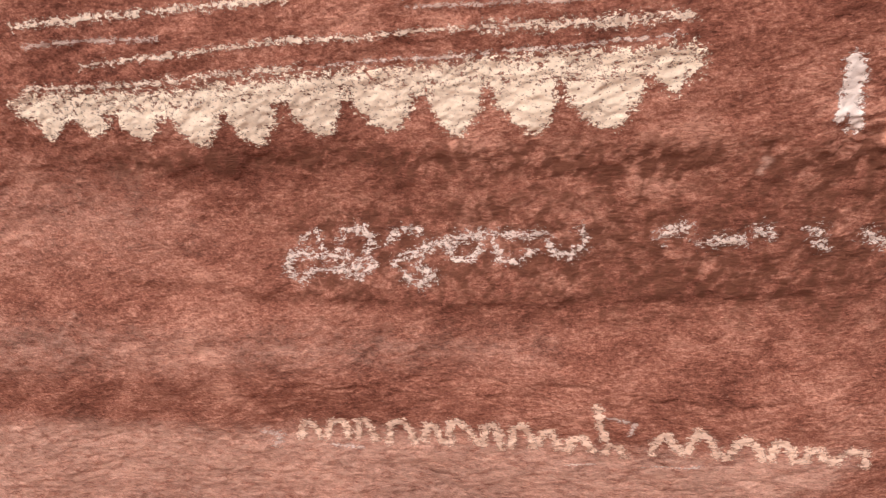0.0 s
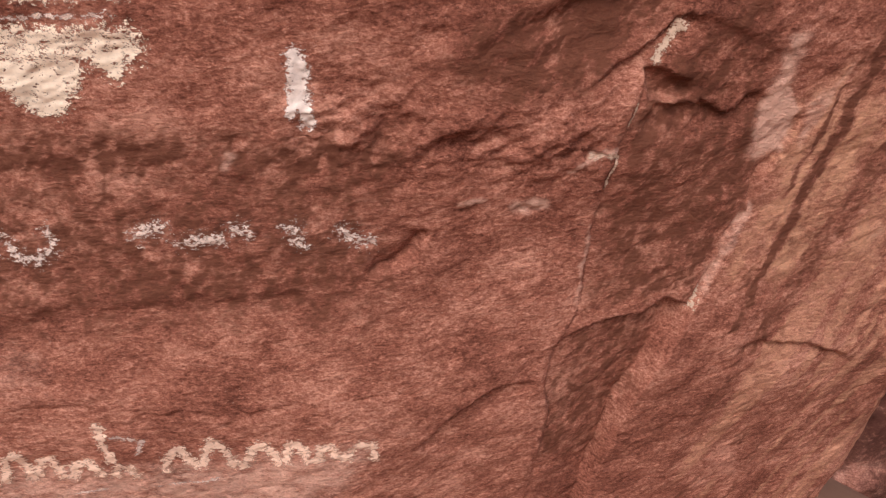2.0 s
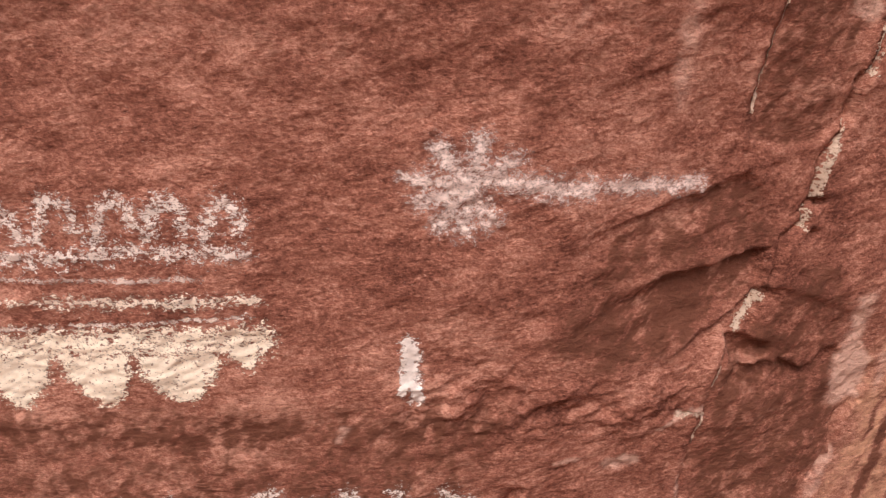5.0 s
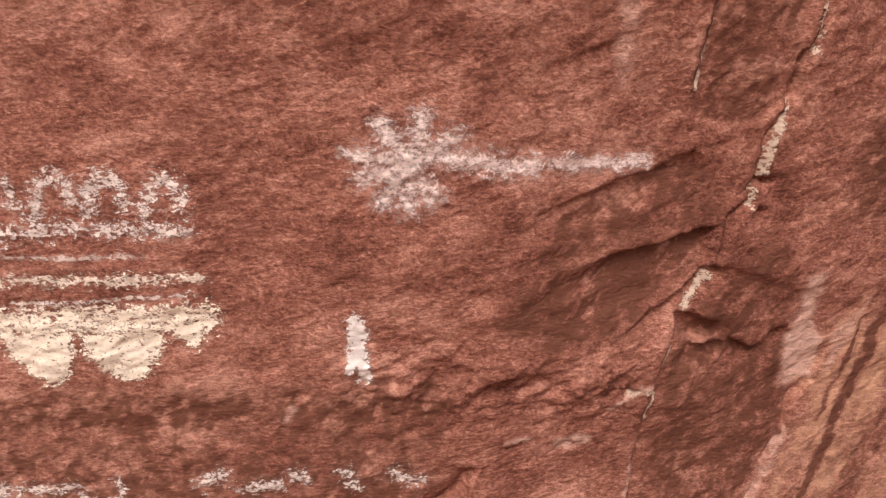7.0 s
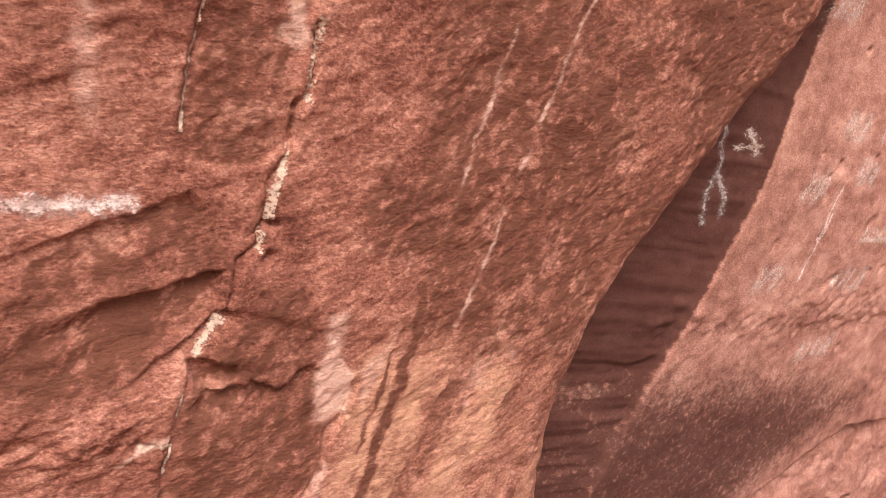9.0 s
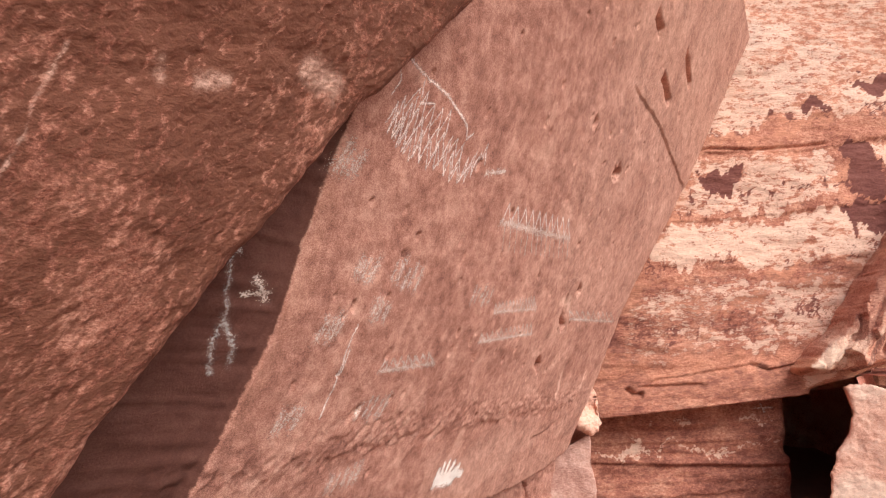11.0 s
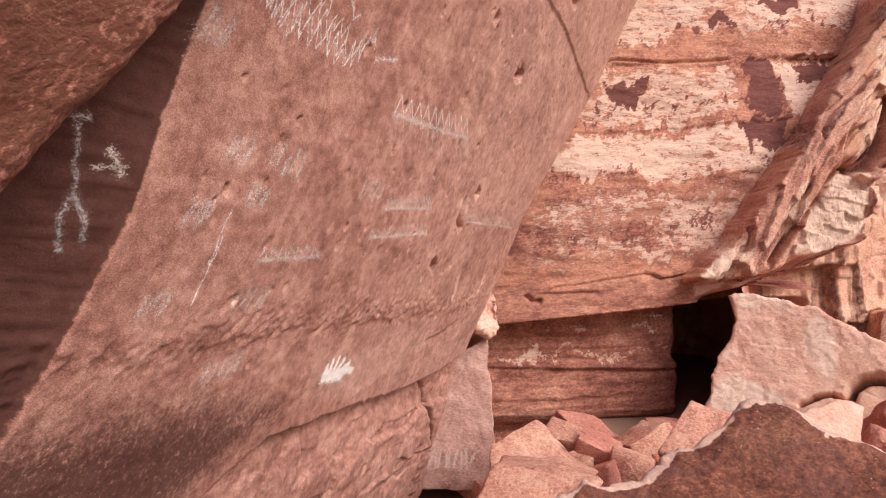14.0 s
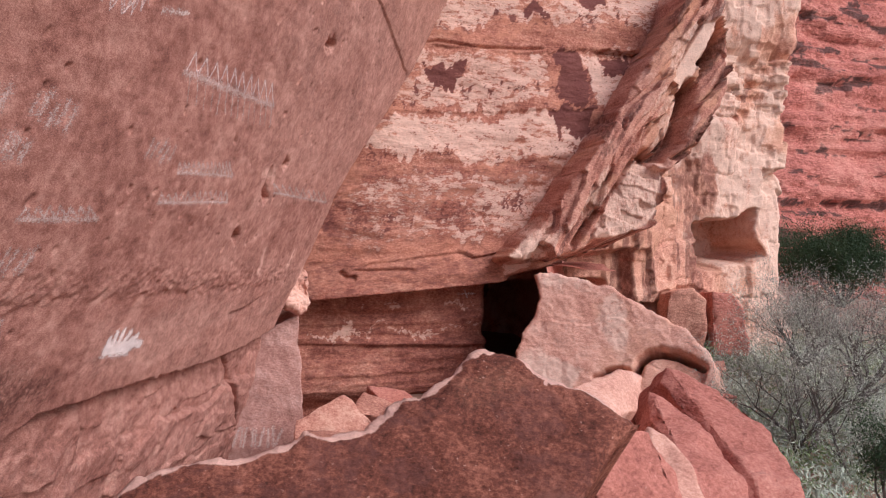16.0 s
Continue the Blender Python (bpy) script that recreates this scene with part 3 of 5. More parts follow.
def relief_b(u, v):
    h = -0.553 + 0.0461 * u
    h = h + 0.05 * fbm(u * 0.35, v * 0.5, 3, 31) + 0.012 * fbm(u * 3, v * 5, 5, 33, 0.6)
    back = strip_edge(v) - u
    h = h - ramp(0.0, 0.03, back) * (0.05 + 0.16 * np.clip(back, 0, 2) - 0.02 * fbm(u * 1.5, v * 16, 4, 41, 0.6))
    # rough seam and the step below it
    ledge(h, u, v, [(5.76, 1.3), (6.58, 1.35), (7.16, 1.36), (8.51, 1.36), (10.27, 1.29), (13.08, 1.18), (15.5, 1.17)], 0.03, 0.35, 0.12, 0.15, wobble=0.04)
    h = h + 0.02 * fbm(u * 14, v * 18, 4, 35, 0.75) * band(u, v, [(5.3, 1.34), (6, 1.34), (7.14, 1.38), (8.46, 1.42), (10.22, 1.34), (13.02, 1.23), (15.4, 1.23)], 0.2)
    ledge(h, u, v, [(4.5, 1.11), (4.875, 1.093), (5.213, 1.067), (5.422, 1.133)], 0.03, 0.14, 0.012, 0.1)
    ledge(h, u, v, LOWER_LEDGE, 0.40, 0.9, 0.05, 0.02)
    under = ramp(0.0, 0.1, np.interp(u, *zip(*LOWER_LEDGE)) - v)
    h = h + under * (0.20 * blocks(u, v, 2.2, 0.8, 37) + 0.06 * blocks(u, v, 0.9, 0.35, 38) + 0.05 * fbm(u * 3, v * 4, 4, 39))
    groove(h, u, v, [(13.94, -0.02), (14.67, -0.74), (16.21, -2.31)], 0.15, 0.05)
    ledge(h, u, v, [(12.84, 0.7), (13.62, 0.76), (14.34, 0.94)], 0.10, 0.12, 0.02, 0.2)
    ledge(h, u, v, [(12.11, 2.44), (12, 2.76), (12.05, 2.89)], 0.14, 0.12, 0.01, 0.2)
    for p in ([(13.04, 6.25), (14.02, 6.1)], [(13.93, 6.9), (15, 6.68)], [(11.62, 6.63), (12.21, 6.55)], [(12.06, 2.63), (12.43, 2.39)], [(12.35, 4.73), (12.62, 4.62)],
              [(10.57, 4.94), (10.71, 4.89)], [(12.43, 3.01), (12.68, 2.93)], [(11.75, 1.96), (11.95, 1.83)], [(12.16, 4.65), (12.49, 4.58)], [(11.69, 1.95), (11.82, 1.89)]):
        groove(h, u, v, p, 0.18, 0.05, 0.02)
    dots = random.Random(9)
    for _ in range(190):
        x, y = dots.uniform(6.0, 15.8), dots.uniform(0.9, 6.6)
        groove(h, u, v, [(x, y), (x + dots.uniform(-0.02, 0.04), y + dots.uniform(0.03, 0.10))], dots.uniform(0.02, 0.06), dots.uniform(0.014, 0.024), 0.02)
    ledge(h, u, v, [(11.56, 5.73), (14.18, 5.72), (18.03, 5.41)], 0.03, 0.4, 0.02, 0.1)
    return h


def colours_b(u, v):
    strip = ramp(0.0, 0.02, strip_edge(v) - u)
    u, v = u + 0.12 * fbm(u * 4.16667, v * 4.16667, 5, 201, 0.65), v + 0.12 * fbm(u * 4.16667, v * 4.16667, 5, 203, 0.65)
    # recessed strip: varnish tone plus the first wall's shade, put into the colour
    varn_shade = strip * (1.25 - 0.55 * ramp(1.5, 0.9, v) + 0.4 * fbm(u * 1.5, v * 9, 4, 43))
    seam = band(u, v, [(5.3, 1.34), (6, 1.34), (7.14, 1.38), (8.46, 1.42), (10.22, 1.34), (13.02, 1.23)], 0.14)
    varn_shade = np.maximum(varn_shade, 0.4 * seam)
    # shade low down beside the first wall, painted as soft dark zones
    varn_shade = np.maximum(varn_shade, 0.72 * zone(u, v, [(4.0, 1.25), (5.6, 1.08), (7.4, 0.95), (8.8, 0.6), (9.0, 0.25), (8.4, 0.15), (7.2, -0.45), (6.2, -1.15), (4.0, -1.6)], 0.6))
    varn_shade = np.maximum(varn_shade, 0.42 * zone(u, v, [(4.31, 1.01), (5.45, 1.08)] + [(6.04, 1.26), (8.6, 0.94), (9.14, 0.55), (8.19, 0.33)] + [(8.43, 0.27)] + [(6.1, -1.02), (5.15, -1.29)], 0.8))
    below = ramp(0.0, 0.06, np.interp(u, *zip(*LOWER_LEDGE)) - v)
    # darker below the lower ledge, away from the first wall
    varn_shade = varn_shade * (1 - below) + 0.3 * below * ramp(8.0, 9.5, u)
    varn_shade = np.maximum(varn_shade, 0.4 * zone(u, v, [(7.77, 0.21), (10.08, -0.19), (13.7, -1.68), (12.95, -2.35), (8.2, -0.57)], 0.25))
    # same painted shade, lower down by the foot of the first wall
    varn_shade = np.maximum(varn_shade, 0.75 * zone(u, v, [(4.874, -1.579), (5.022, -0.496), (6.143, -0.186), (6.745, -0.977), (6.304, -1.271), (6.055, -1.842)], 0.45))
    pale = 0.42 * ramp(6.0, 12.0, u)
    pale = np.maximum(pale, 0.3 * below * ramp(8.5, 7.0, u))
    varn_shade = np.maximum(varn_shade, 0.16 * ramp(0.02, 0.3, fbm(u * 0.8, v * 1.1, 5, 215, 0.6)) * (1 - below))
    pale = np.maximum(pale, 0.12 * zone(u, v, [(8.77, 0.1), (10.77, 0.03), (14.07, -0.08), (17.16, 0.1), (27.31, -5.93), (8.17, -0.24)], 0.15))
    pale = np.maximum(pale, 0.5 * zone(u, v, [(8.93, 1.14), (12.96, 1.05), (15.08, 0.67), (11.07, 0.09), (9.08, 0.31)], 0.25))
    for pts, wide, much in (([(16.06, 1.08), (17.65, 0.55), (16.93, 0.25)], 0.28, 1.1), ([(13.17, 1.67), (13.33, 1.44)], 0.1, 0.9), ([(14.79, 1.62), (14.8, 1.37)], 0.12, 0.9),
                            ([(11.95, 2.76), (12.32, 2.7)], 0.12, 0.9), ([(16.43, -2.37), (16.49, -1.34)], 0.3, 0.6), ([(5.86, 3.4), (6.04, 3.52)], 0.1, 0.4), ([(6.09, 4.28), (6.54, 4.12)], 0.12, 0.5)):
        pale = np.maximum(pale, much * band(u, v, pts, wide))
    varn_shade = np.maximum(varn_shade, 0.35 * zone(u, v, [(12.89, 1.77), (13.44, 2.49), (15.61, 2.68), (16.13, 1.58), (13.81, 1.56)], 0.15))
    tan = 0.35 * ramp(4.5, 6.5, v) + 0.3 * band(u, v, [(5.83, 3.23), (5.87, 2.79), (5.78, 2.07), (5.65, 1.66)], 0.15)
    return {"pale": pale * (1 - varn_shade), "varn_shade": varn_shade, "tan": tan * (1 - varn_shade)}


EDGE_B = [(-2.0, 16.3), (0.9, 16.4), (1.1, 16.5), (2.7, 16.5), (4.1, 17.5), (5.54, 18.5), (8.3, 19.4), (9.5, 19.8)]
face_b = Face((0, 2.7, 0), (1, 0, 0), (0, -0.42, 1), relief_b, EDGE_B, 0.6)
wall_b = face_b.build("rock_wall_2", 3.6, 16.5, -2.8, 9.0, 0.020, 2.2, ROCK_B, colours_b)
tagged(wall_b, "smooth brown-pink sandstone cliff face with faded white paintings", "rock wall", kind="structure")

# ---- paintings on the two faces ----
def arch(a, b, top, n=7):
    out = []
    for k in range(n):
        t = k / (n - 1)
        rise = 1 - (2 * t - 1) ** 4
        out.append((a[0] + (b[0] - a[0]) * t, a[1] + (b[1] - a[1]) * t + (top - (a[1] + (b[1] - a[1]) * t)) * rise))
    return out


def teeth(low, high, n):
    """A zigzag of n teeth between two lines, each given by its two ends."""
    out = []
    for k in range(2 * n + 1):
        t = k / (2 * n)
        (x0, y0), (x1, y1) = high if k % 2 else low
        out.append((x0 + (x1 - x0) * t, y0 + (y1 - y0) * t + random.uniform(-0.006, 0.006)))
    return out


def bars(low, high, n, w):
    out = []
    for k in range(n):
        t = (k + 0.5) / n
        (a, b), (c, d) = low, high
        p = (a[0] + (b[0] - a[0]) * t, a[1] + (b[1] - a[1]) * t)
        q = (c[0] + (d[0] - c[0]) * t, c[1] + (d[1] - c[1]) * t)
        out.append(([(p[0] + random.uniform(-w, w), p[1] + random.uniform(-w, w) * 0.6), (q[0] + random.uniform(-w, w), q[1] + random.uniform(-w, w))], w * random.uniform(0.7, 1.2)))
    return out


def painted(face, parent, lines, mat, label, step=0.006, name="painted_motif", lift=0.004):
    return face.motif(name, strokes(lines), around(lines), step, mat, parent, label, lift)


TOPS = [(-1.329, 1.455), (-1.201, 1.448), (-1.056, 1.457), (-0.87, 1.468), (-0.7, 1.497), (-0.494, 1.524), (-0.301, 1.539), (-0.061, 1.56), (0.129, 1.577), (0.33, 1.603), (0.555, 1.65)]
ENDS = [(-1.213, 1.458), (-1.072, 1.447), (-0.894, 1.468), (-0.701, 1.491), (-0.519, 1.519), (-0.305, 1.548), (-0.083, 1.559), (0.12, 1.579), (0.325, 1.603), (0.55, 1.642), (0.661, 1.68)]
TIPS = [(-1.286, 1.33), (-1.124, 1.351), (-0.97, 1.339), (-0.78, 1.323), (-0.597, 1.325), (-0.383, 1.361), (-0.171, 1.388), (0.031, 1.386), (0.257, 1.413), (0.465, 1.447), (0.626, 1.566)]
BAND = [(-1.333, 1.455), (-0.856, 1.474), (-0.487, 1.52), (-0.074, 1.563), (0.32, 1.628), (0.642, 1.671)]


def lobe_ink(u, v):
    out = np.minimum(strokes([(BAND, 0.06)])(u, v), 0.6)
    for a, b, c in zip(TOPS, ENDS, TIPS):
        wide = b[0] - a[0]
        lean = [a, (a[0] + 0.06 * wide, a[1] * 0.5 + c[1] * 0.5), (c[0] - 0.27 * wide, c[1] * 0.86 + a[1] * 0.14), (c[0] - 0.1 * wide, c[1]), (c[0] + 0.1 * wide, c[1]),
                (c[0] + 0.24 * wide, c[1] * 0.82 + b[1] * 0.18), (b[0] - 0.01 * wide, b[1] * 0.5 + c[1] * 0.5), b]
        k = near_box(u, v, lean, 0.03)
        out[k] = np.maximum(out[k], np.clip(polygon_depth(u[k], v[k], lean) / 0.03, -2, 0.95))
    return out


face_a.motif("painted_motif", lobe_ink, (-1.75, 1.3, 0.76, 1.8), 0.005, PAINT_CREAM, wall_a, "cream painted band hung with rounded lobes")
painted(face_a, wall_a, [([(-1.318, 1.522), (-1.024, 1.532), (-0.818, 1.554), (-0.653, 1.575), (-0.423, 1.599)], 0.017)], PAINT_STRIPE, "thin cream painted stripe")
painted(face_a, wall_a, [([(-0.371, 1.604), (-0.236, 1.617), (0.026, 1.64), (0.136, 1.662), (0.302, 1.687), (0.404, 1.705), (0.625, 1.744)], 0.013)], PAINT_WHITE, "broken thin white painted stripe")
painted(face_a, wall_a, [([(-1.115, 1.596), (-0.908, 1.622), (-0.761, 1.641), (-0.635, 1.66), (-0.428, 1.681), (-0.228, 1.694), (-0.002, 1.726), (0.182, 1.741)], 0.015), ([(0.121, 1.736), (0.328, 1.76), (0.47, 1.777), (0.635, 1.795)], 0.027)], PAINT_STRIPE, "long cream painted stripe")
painted(face_a, wall_a, [([(-1.276, 1.659), (-1.125, 1.673), (-0.838, 1.684)], 0.014)], PAINT_FAINT, "faded short white stripe")
painted(face_a, wall_a, [([(-1.289, 1.721), (-1.085, 1.739), (-0.87, 1.76), (-0.661, 1.78), (-0.442, 1.801)], 0.018)], PAINT_STRIPE, "upper cream painted stripe")
painted(face_a, wall_a, [([(-0.093, 1.785), (0.148, 1.806), (0.353, 1.826), (0.506, 1.846)], 0.012)], PAINT_FAINT, "faded thin white stripe")
HUMP = [(-0.057, 1.883), (0.062, 1.909), (0.102, 1.913), (0.197, 1.961), (0.241, 1.911), (0.337, 1.975), (0.363, 1.939), (0.458, 1.98), (0.505, 1.937), (0.594, 1.994)]
PEAK = [(0.011, 1.993), (0.149, 2.024), (0.299, 2.036), (0.412, 2.054), (0.548, 2.063)]
painted(face_a, wall_a, [*((arch(HUMP[2 * k], HUMP[2 * k + 1], PEAK[k][1]), 0.036) for k in range(5)), ([(-0.087, 1.846), (0.152, 1.867), (0.315, 1.91), (0.423, 1.913), (0.602, 1.923)], 0.04)], PAINT_WHITE, "row of white painted humps on a baseline")
painted(face_a, wall_a, [([(1.047, 1.694), (1.062, 1.64), (1.07, 1.60), (1.08, 1.551), (1.1, 1.494)], 0.022), ([(1.058, 1.67), (1.072, 1.57)], 0.03), ([(1.059, 1.575), (1.05, 1.524)], 0.016)], PAINT_CHALK, "small upright white painted figure")
STAR = (1.155, 2.161)
RAYS = [([STAR, (STAR[0] + 0.13 * math.cos(a), STAR[1] + 0.12 * math.sin(a))], 0.055) for a in (0.7, 1.5, 2.3, 3.05, 3.6, 4.2, 4.75, 5.3)]
painted(face_a, wall_a, [*RAYS, ([(1.171, 2.195), (1.279, 2.182), (1.407, 2.169), (1.49, 2.172)], 0.06), ([(0.98, 2.17), (1.1, 2.16)], 0.03), ([(1.546, 2.178), (1.658, 2.185), (1.836, 2.19)], 0.045)], PAINT_DUST, "white smudged star with a long tail")
LOOPS = [([(-0.553, 0.916), (-0.57, 0.86), (-0.534, 0.83), (-0.468, 0.871), (-0.288, 0.89)], 0.0272), ([(-0.541, 0.928), (-0.383, 0.927), (-0.306, 0.91)], 0.0306), ([(-0.515, 0.972), (-0.483, 0.996)], 0.0204), ([(-0.439, 0.955), (-0.452, 1.009)], 0.0204),
         ([(-0.38, 0.948), (-0.364, 1.014), (-0.295, 1.03), (-0.26, 0.989), (-0.307, 0.9), (-0.37, 0.862)], 0.0306), ([(-0.203, 0.983), (-0.18, 1.034), (-0.105, 1.034)], 0.0238), ([(-0.189, 0.909), (-0.1, 0.96), (0.005, 1.013), (0.115, 1.035)], 0.034),
         ([(-0.122, 0.915), (-0.067, 0.878), (-0.117, 0.83), (-0.153, 0.87)], 0.034), ([(-0.014, 0.99), (0.002, 0.945), (0.058, 0.945), (0.105, 0.992), (0.079, 1.025)], 0.0221), ([(0.133, 1.027), (0.159, 0.956), (0.223, 0.953), (0.267, 1)], 0.0238),
         ([(0.097, 1.04), (0.187, 1.043), (0.292, 1.066)], 0.0272), ([(0.31, 1.047), (0.338, 0.992), (0.381, 0.989), (0.431, 1.041), (0.42, 1.091)], 0.0306), ([(-0.388, 0.872), (-0.311, 0.856), (-0.268, 0.903)], 0.0238)]
painted(face_a, wall_a, LOOPS, PAINT_WHITE, "worn row of white scribbled loops")
for p in ([(0.651, 1.106), (0.704, 1.134)], [(0.78, 1.09), (0.861, 1.113)], [(0.915, 1.152), (0.94, 1.151)], [(1.071, 1.166), (1.095, 1.115)], [(1.217, 1.151), (1.302, 1.12)]):
    painted(face_a, wall_a, [(p, 0.04)], PAINT_WHITE, "small broken white paint mark")
LOOPS_1 = [[(-0.634, 0.067), (-0.606, 0.151), (-0.58, 0.14), (-0.549, 0.065)], [(-0.525, 0.071), (-0.501, 0.165), (-0.456, 0.17), (-0.44, 0.15), (-0.441, 0.079)], [(-0.397, 0.083), (-0.389, 0.169), (-0.358, 0.186), (-0.329, 0.083)], [(-0.274, 0.072), (-0.265, 0.176), (-0.219, 0.206), (-0.195, 0.171), (-0.171, 0.092)], [(-0.134, 0.115), (-0.121, 0.194), (-0.093, 0.202), (-0.06, 0.108)], [(-0.034, 0.107), (-0.03, 0.218), (-0.006, 0.239), (0.019, 0.225), (0.077, 0.131)], [(0.092, 0.133), (0.097, 0.231), (0.129, 0.254), (0.145, 0.228), (0.162, 0.118)], [(0.193, 0.145), (0.207, 0.253), (0.237, 0.278), (0.259, 0.23), (0.282, 0.154)], [(0.291, 0.174), (0.314, 0.243), (0.339, 0.258), (0.37, 0.167)]]
LOOPS_2 = [[(0.404, 0.168), (0.42, 0.237), (0.449, 0.257), (0.489, 0.185)], [(0.534, 0.183), (0.548, 0.233), (0.579, 0.225), (0.602, 0.186)], [(0.687, 0.22), (0.708, 0.298), (0.735, 0.313), (0.758, 0.277), (0.785, 0.24)], [(0.808, 0.248), (0.827, 0.321), (0.84, 0.361), (0.872, 0.33), (0.912, 0.25)], [(0.942, 0.239), (0.966, 0.318), (0.999, 0.345), (1.03, 0.317), (1.056, 0.265)], [(1.079, 0.28), (1.082, 0.345), (1.102, 0.36), (1.128, 0.333), (1.148, 0.285), (1.185, 0.287), (1.188, 0.336), (1.216, 0.345), (1.243, 0.311), (1.275, 0.287), (1.3, 0.326), (1.325, 0.352), (1.363, 0.347), (1.38, 0.283)], [(0.493, 0.415), (0.505, 0.342), (0.522, 0.269)]]
painted(face_a, wall_a, [(p, 0.022) for p in LOOPS_1 + LOOPS_2], PAINT_PINK, "long row of pale looping arches", 0.005)
painted(face_a, wall_a, [(p, w) for p, w in zip([[(0.527, 0.376), (0.624, 0.36), (0.609, 0.306)], [(0.666, 0.137), (0.863, 0.185)], [(-0.777, 0.086), (-0.71, 0.071), (-0.74, 0.018)], [(-0.506, 0.033), (-0.391, 0.029)], [(0.398, 0.081), (0.498, 0.113)]], (0.014, 0.008, 0.03, 0.02, 0.01))], PAINT_FAINT, "faint pale scratches below the arches")
for pts, wide in (([(2.268, 2.76), (2.27, 2.719), (2.277, 2.539)], 0.011), ([(2.262, 2.385), (2.254, 2.3), (2.243, 2.245), (2.243, 2.163)], 0.010), ([(2.228, 2.125), (2.229, 2.063)], 0.008),
                  ([(2.145, 1.84), (2.12, 1.79), (2.085, 1.73)], 0.015), ([(1.925, 2.76), (1.919, 2.628), (1.927, 2.499), (1.939, 2.40)], 0.007), ([(2.056, 1.60), (2.05, 1.53)], 0.008), ([(1.96, 1.425), (2.03, 1.43)], 0.012), ([(2.045, 1.42), (2.04, 1.3)], 0.006), ([(2.56, 0.87), (2.545, 0.80)], 0.012)):
    painted(face_a, wall_a, [(pts, wide)], CALCITE, "white calcite crust along the open joint", 0.004, "calcite_seam", 0.006)

# on the second face
painted(face_b, wall_b, [([(5.215, 2.747), (5.331, 2.754)], 0.035), ([(5.274, 2.746), (5.311, 2.558), (5.364, 2.367)], 0.035), ([(5.364, 2.367), (5.346, 2.268), (5.327, 2.196), (5.39, 2.024)], 0.04), ([(5.353, 2.366), (5.461, 2.239), (5.513, 2.09)], 0.045)], PAINT_COOL, "slender pale painted stick figure on the dark recessed strip", 0.012)
painted(face_b, wall_b, [([(5.507, 2.612), (5.621, 2.503)], 0.05), ([(5.448, 2.505), (5.628, 2.539)], 0.03)], PAINT_FAINT, "faint pale smudge on the dark recessed strip", 0.012)
ink_rng = random.Random(63)


def zigzag(path, n, tall, w):
    """A run of n sharp strokes up and down along a path."""
    out = []
    for k in range(2 * n + 1):
        t = k / (2 * n) * (len(path) - 1)
        m = min(int(t), len(path) - 2)
        x, y = (path[m][i] + (path[m + 1][i] - path[m][i]) * (t - m) for i in (0, 1))
        out.append((x + ink_rng.uniform(-0.03, 0.03), y + (0.5 if k % 2 else -0.5) * tall * ink_rng.uniform(0.6, 1.2)))
    return out, w


def scratched(x, y, wide, tall, n, w=0.018, lean=0.3):
    """A patch of short slanting brush strokes."""
    out = []
    for k in range(n):
        a = x + wide * ((k + 0.5) / n - 0.5) + ink_rng.uniform(-0.02, 0.02)
        b = y + ink_rng.uniform(-0.2, 0.2) * tall
        s = tall * ink_rng.uniform(0.3, 0.6)
        out.append(([(a - lean * s, b - s), (a + lean * s * 0.3, b), (a + lean * s, b + s)], w * ink_rng.uniform(0.7, 1.4)))
    return out


SCRIB = [zigzag([(6.2, 3.85), (6.5, 3.74), (7.03, 3.74), (7.6, 3.72), (8.0, 3.95)], 15, 0.20, 0.02), zigzag([(6.3, 3.80), (6.6, 3.68), (7.1, 3.70), (7.64, 3.66), (7.98, 3.9)], 14, 0.16, 0.018),
         zigzag([(6.3, 3.92), (6.65, 3.86), (7.1, 3.84), (7.5, 3.86)], 10, 0.18, 0.018), zigzag([(6.38, 4.0), (6.75, 3.96), (7.1, 3.98)], 5, 0.22, 0.016),
         ([(6.007, 4.249), (6.43, 4.186), (6.94, 4.157), (7.18, 4.098), (7.40, 4.042), (7.46, 3.95), (7.55, 4.02)], 0.024), ([(6.1, 4.2), (6.2, 4.05), (6.15, 3.95)], 0.018), ([(6.5, 4.15), (6.55, 4.0), (6.75, 4.05)], 0.018)]
painted(face_b, wall_b, SCRIB, PAINT_DUST, "tangle of white scribbled zigzags", 0.009)
painted(face_b, wall_b, [([(8.1, 3.79), (8.51, 3.89)], 0.04)], PAINT_WHITE, "short white painted dash", 0.014)
COMB = [(8.85, 3.44), (11.25, 3.56), (8.80, 3.62), (11.03, 3.78), (9.0, 3.17), (11.5, 3.32)]
painted(face_b, wall_b, [(teeth((COMB[0], COMB[1]), (COMB[2], COMB[3]), 10), 0.027)], PAINT_DUST, "white painted zigzag comb", 0.010)
painted(face_b, wall_b, [([COMB[0], COMB[1]], 0.07), *bars((COMB[0], COMB[1]), (COMB[4], COMB[5]), 14, 0.022)], PAINT_FAINT, "faded white bar with hanging strokes", 0.014)
for low, high, n in (([(9.43, 2.55), (10.86, 2.63)], [(9.33, 2.64), (10.67, 2.78)], 13), ([(9.27, 2.23), (11.02, 2.32)], [(9.19, 2.31), (10.92, 2.46)], 12), ([(7.27, 2), (8.32, 2.03)], [(7.25, 2.09), (8.16, 2.14)], 7), ([(12.55, 2.54), (15.6, 2.55)], [(12.24, 2.66), (15.29, 2.71)], 9)):
    painted(face_b, wall_b, [(low, 0.04), (teeth(low, high, n), 0.025)], PAINT_FAINT, "faded white toothed line", 0.014)
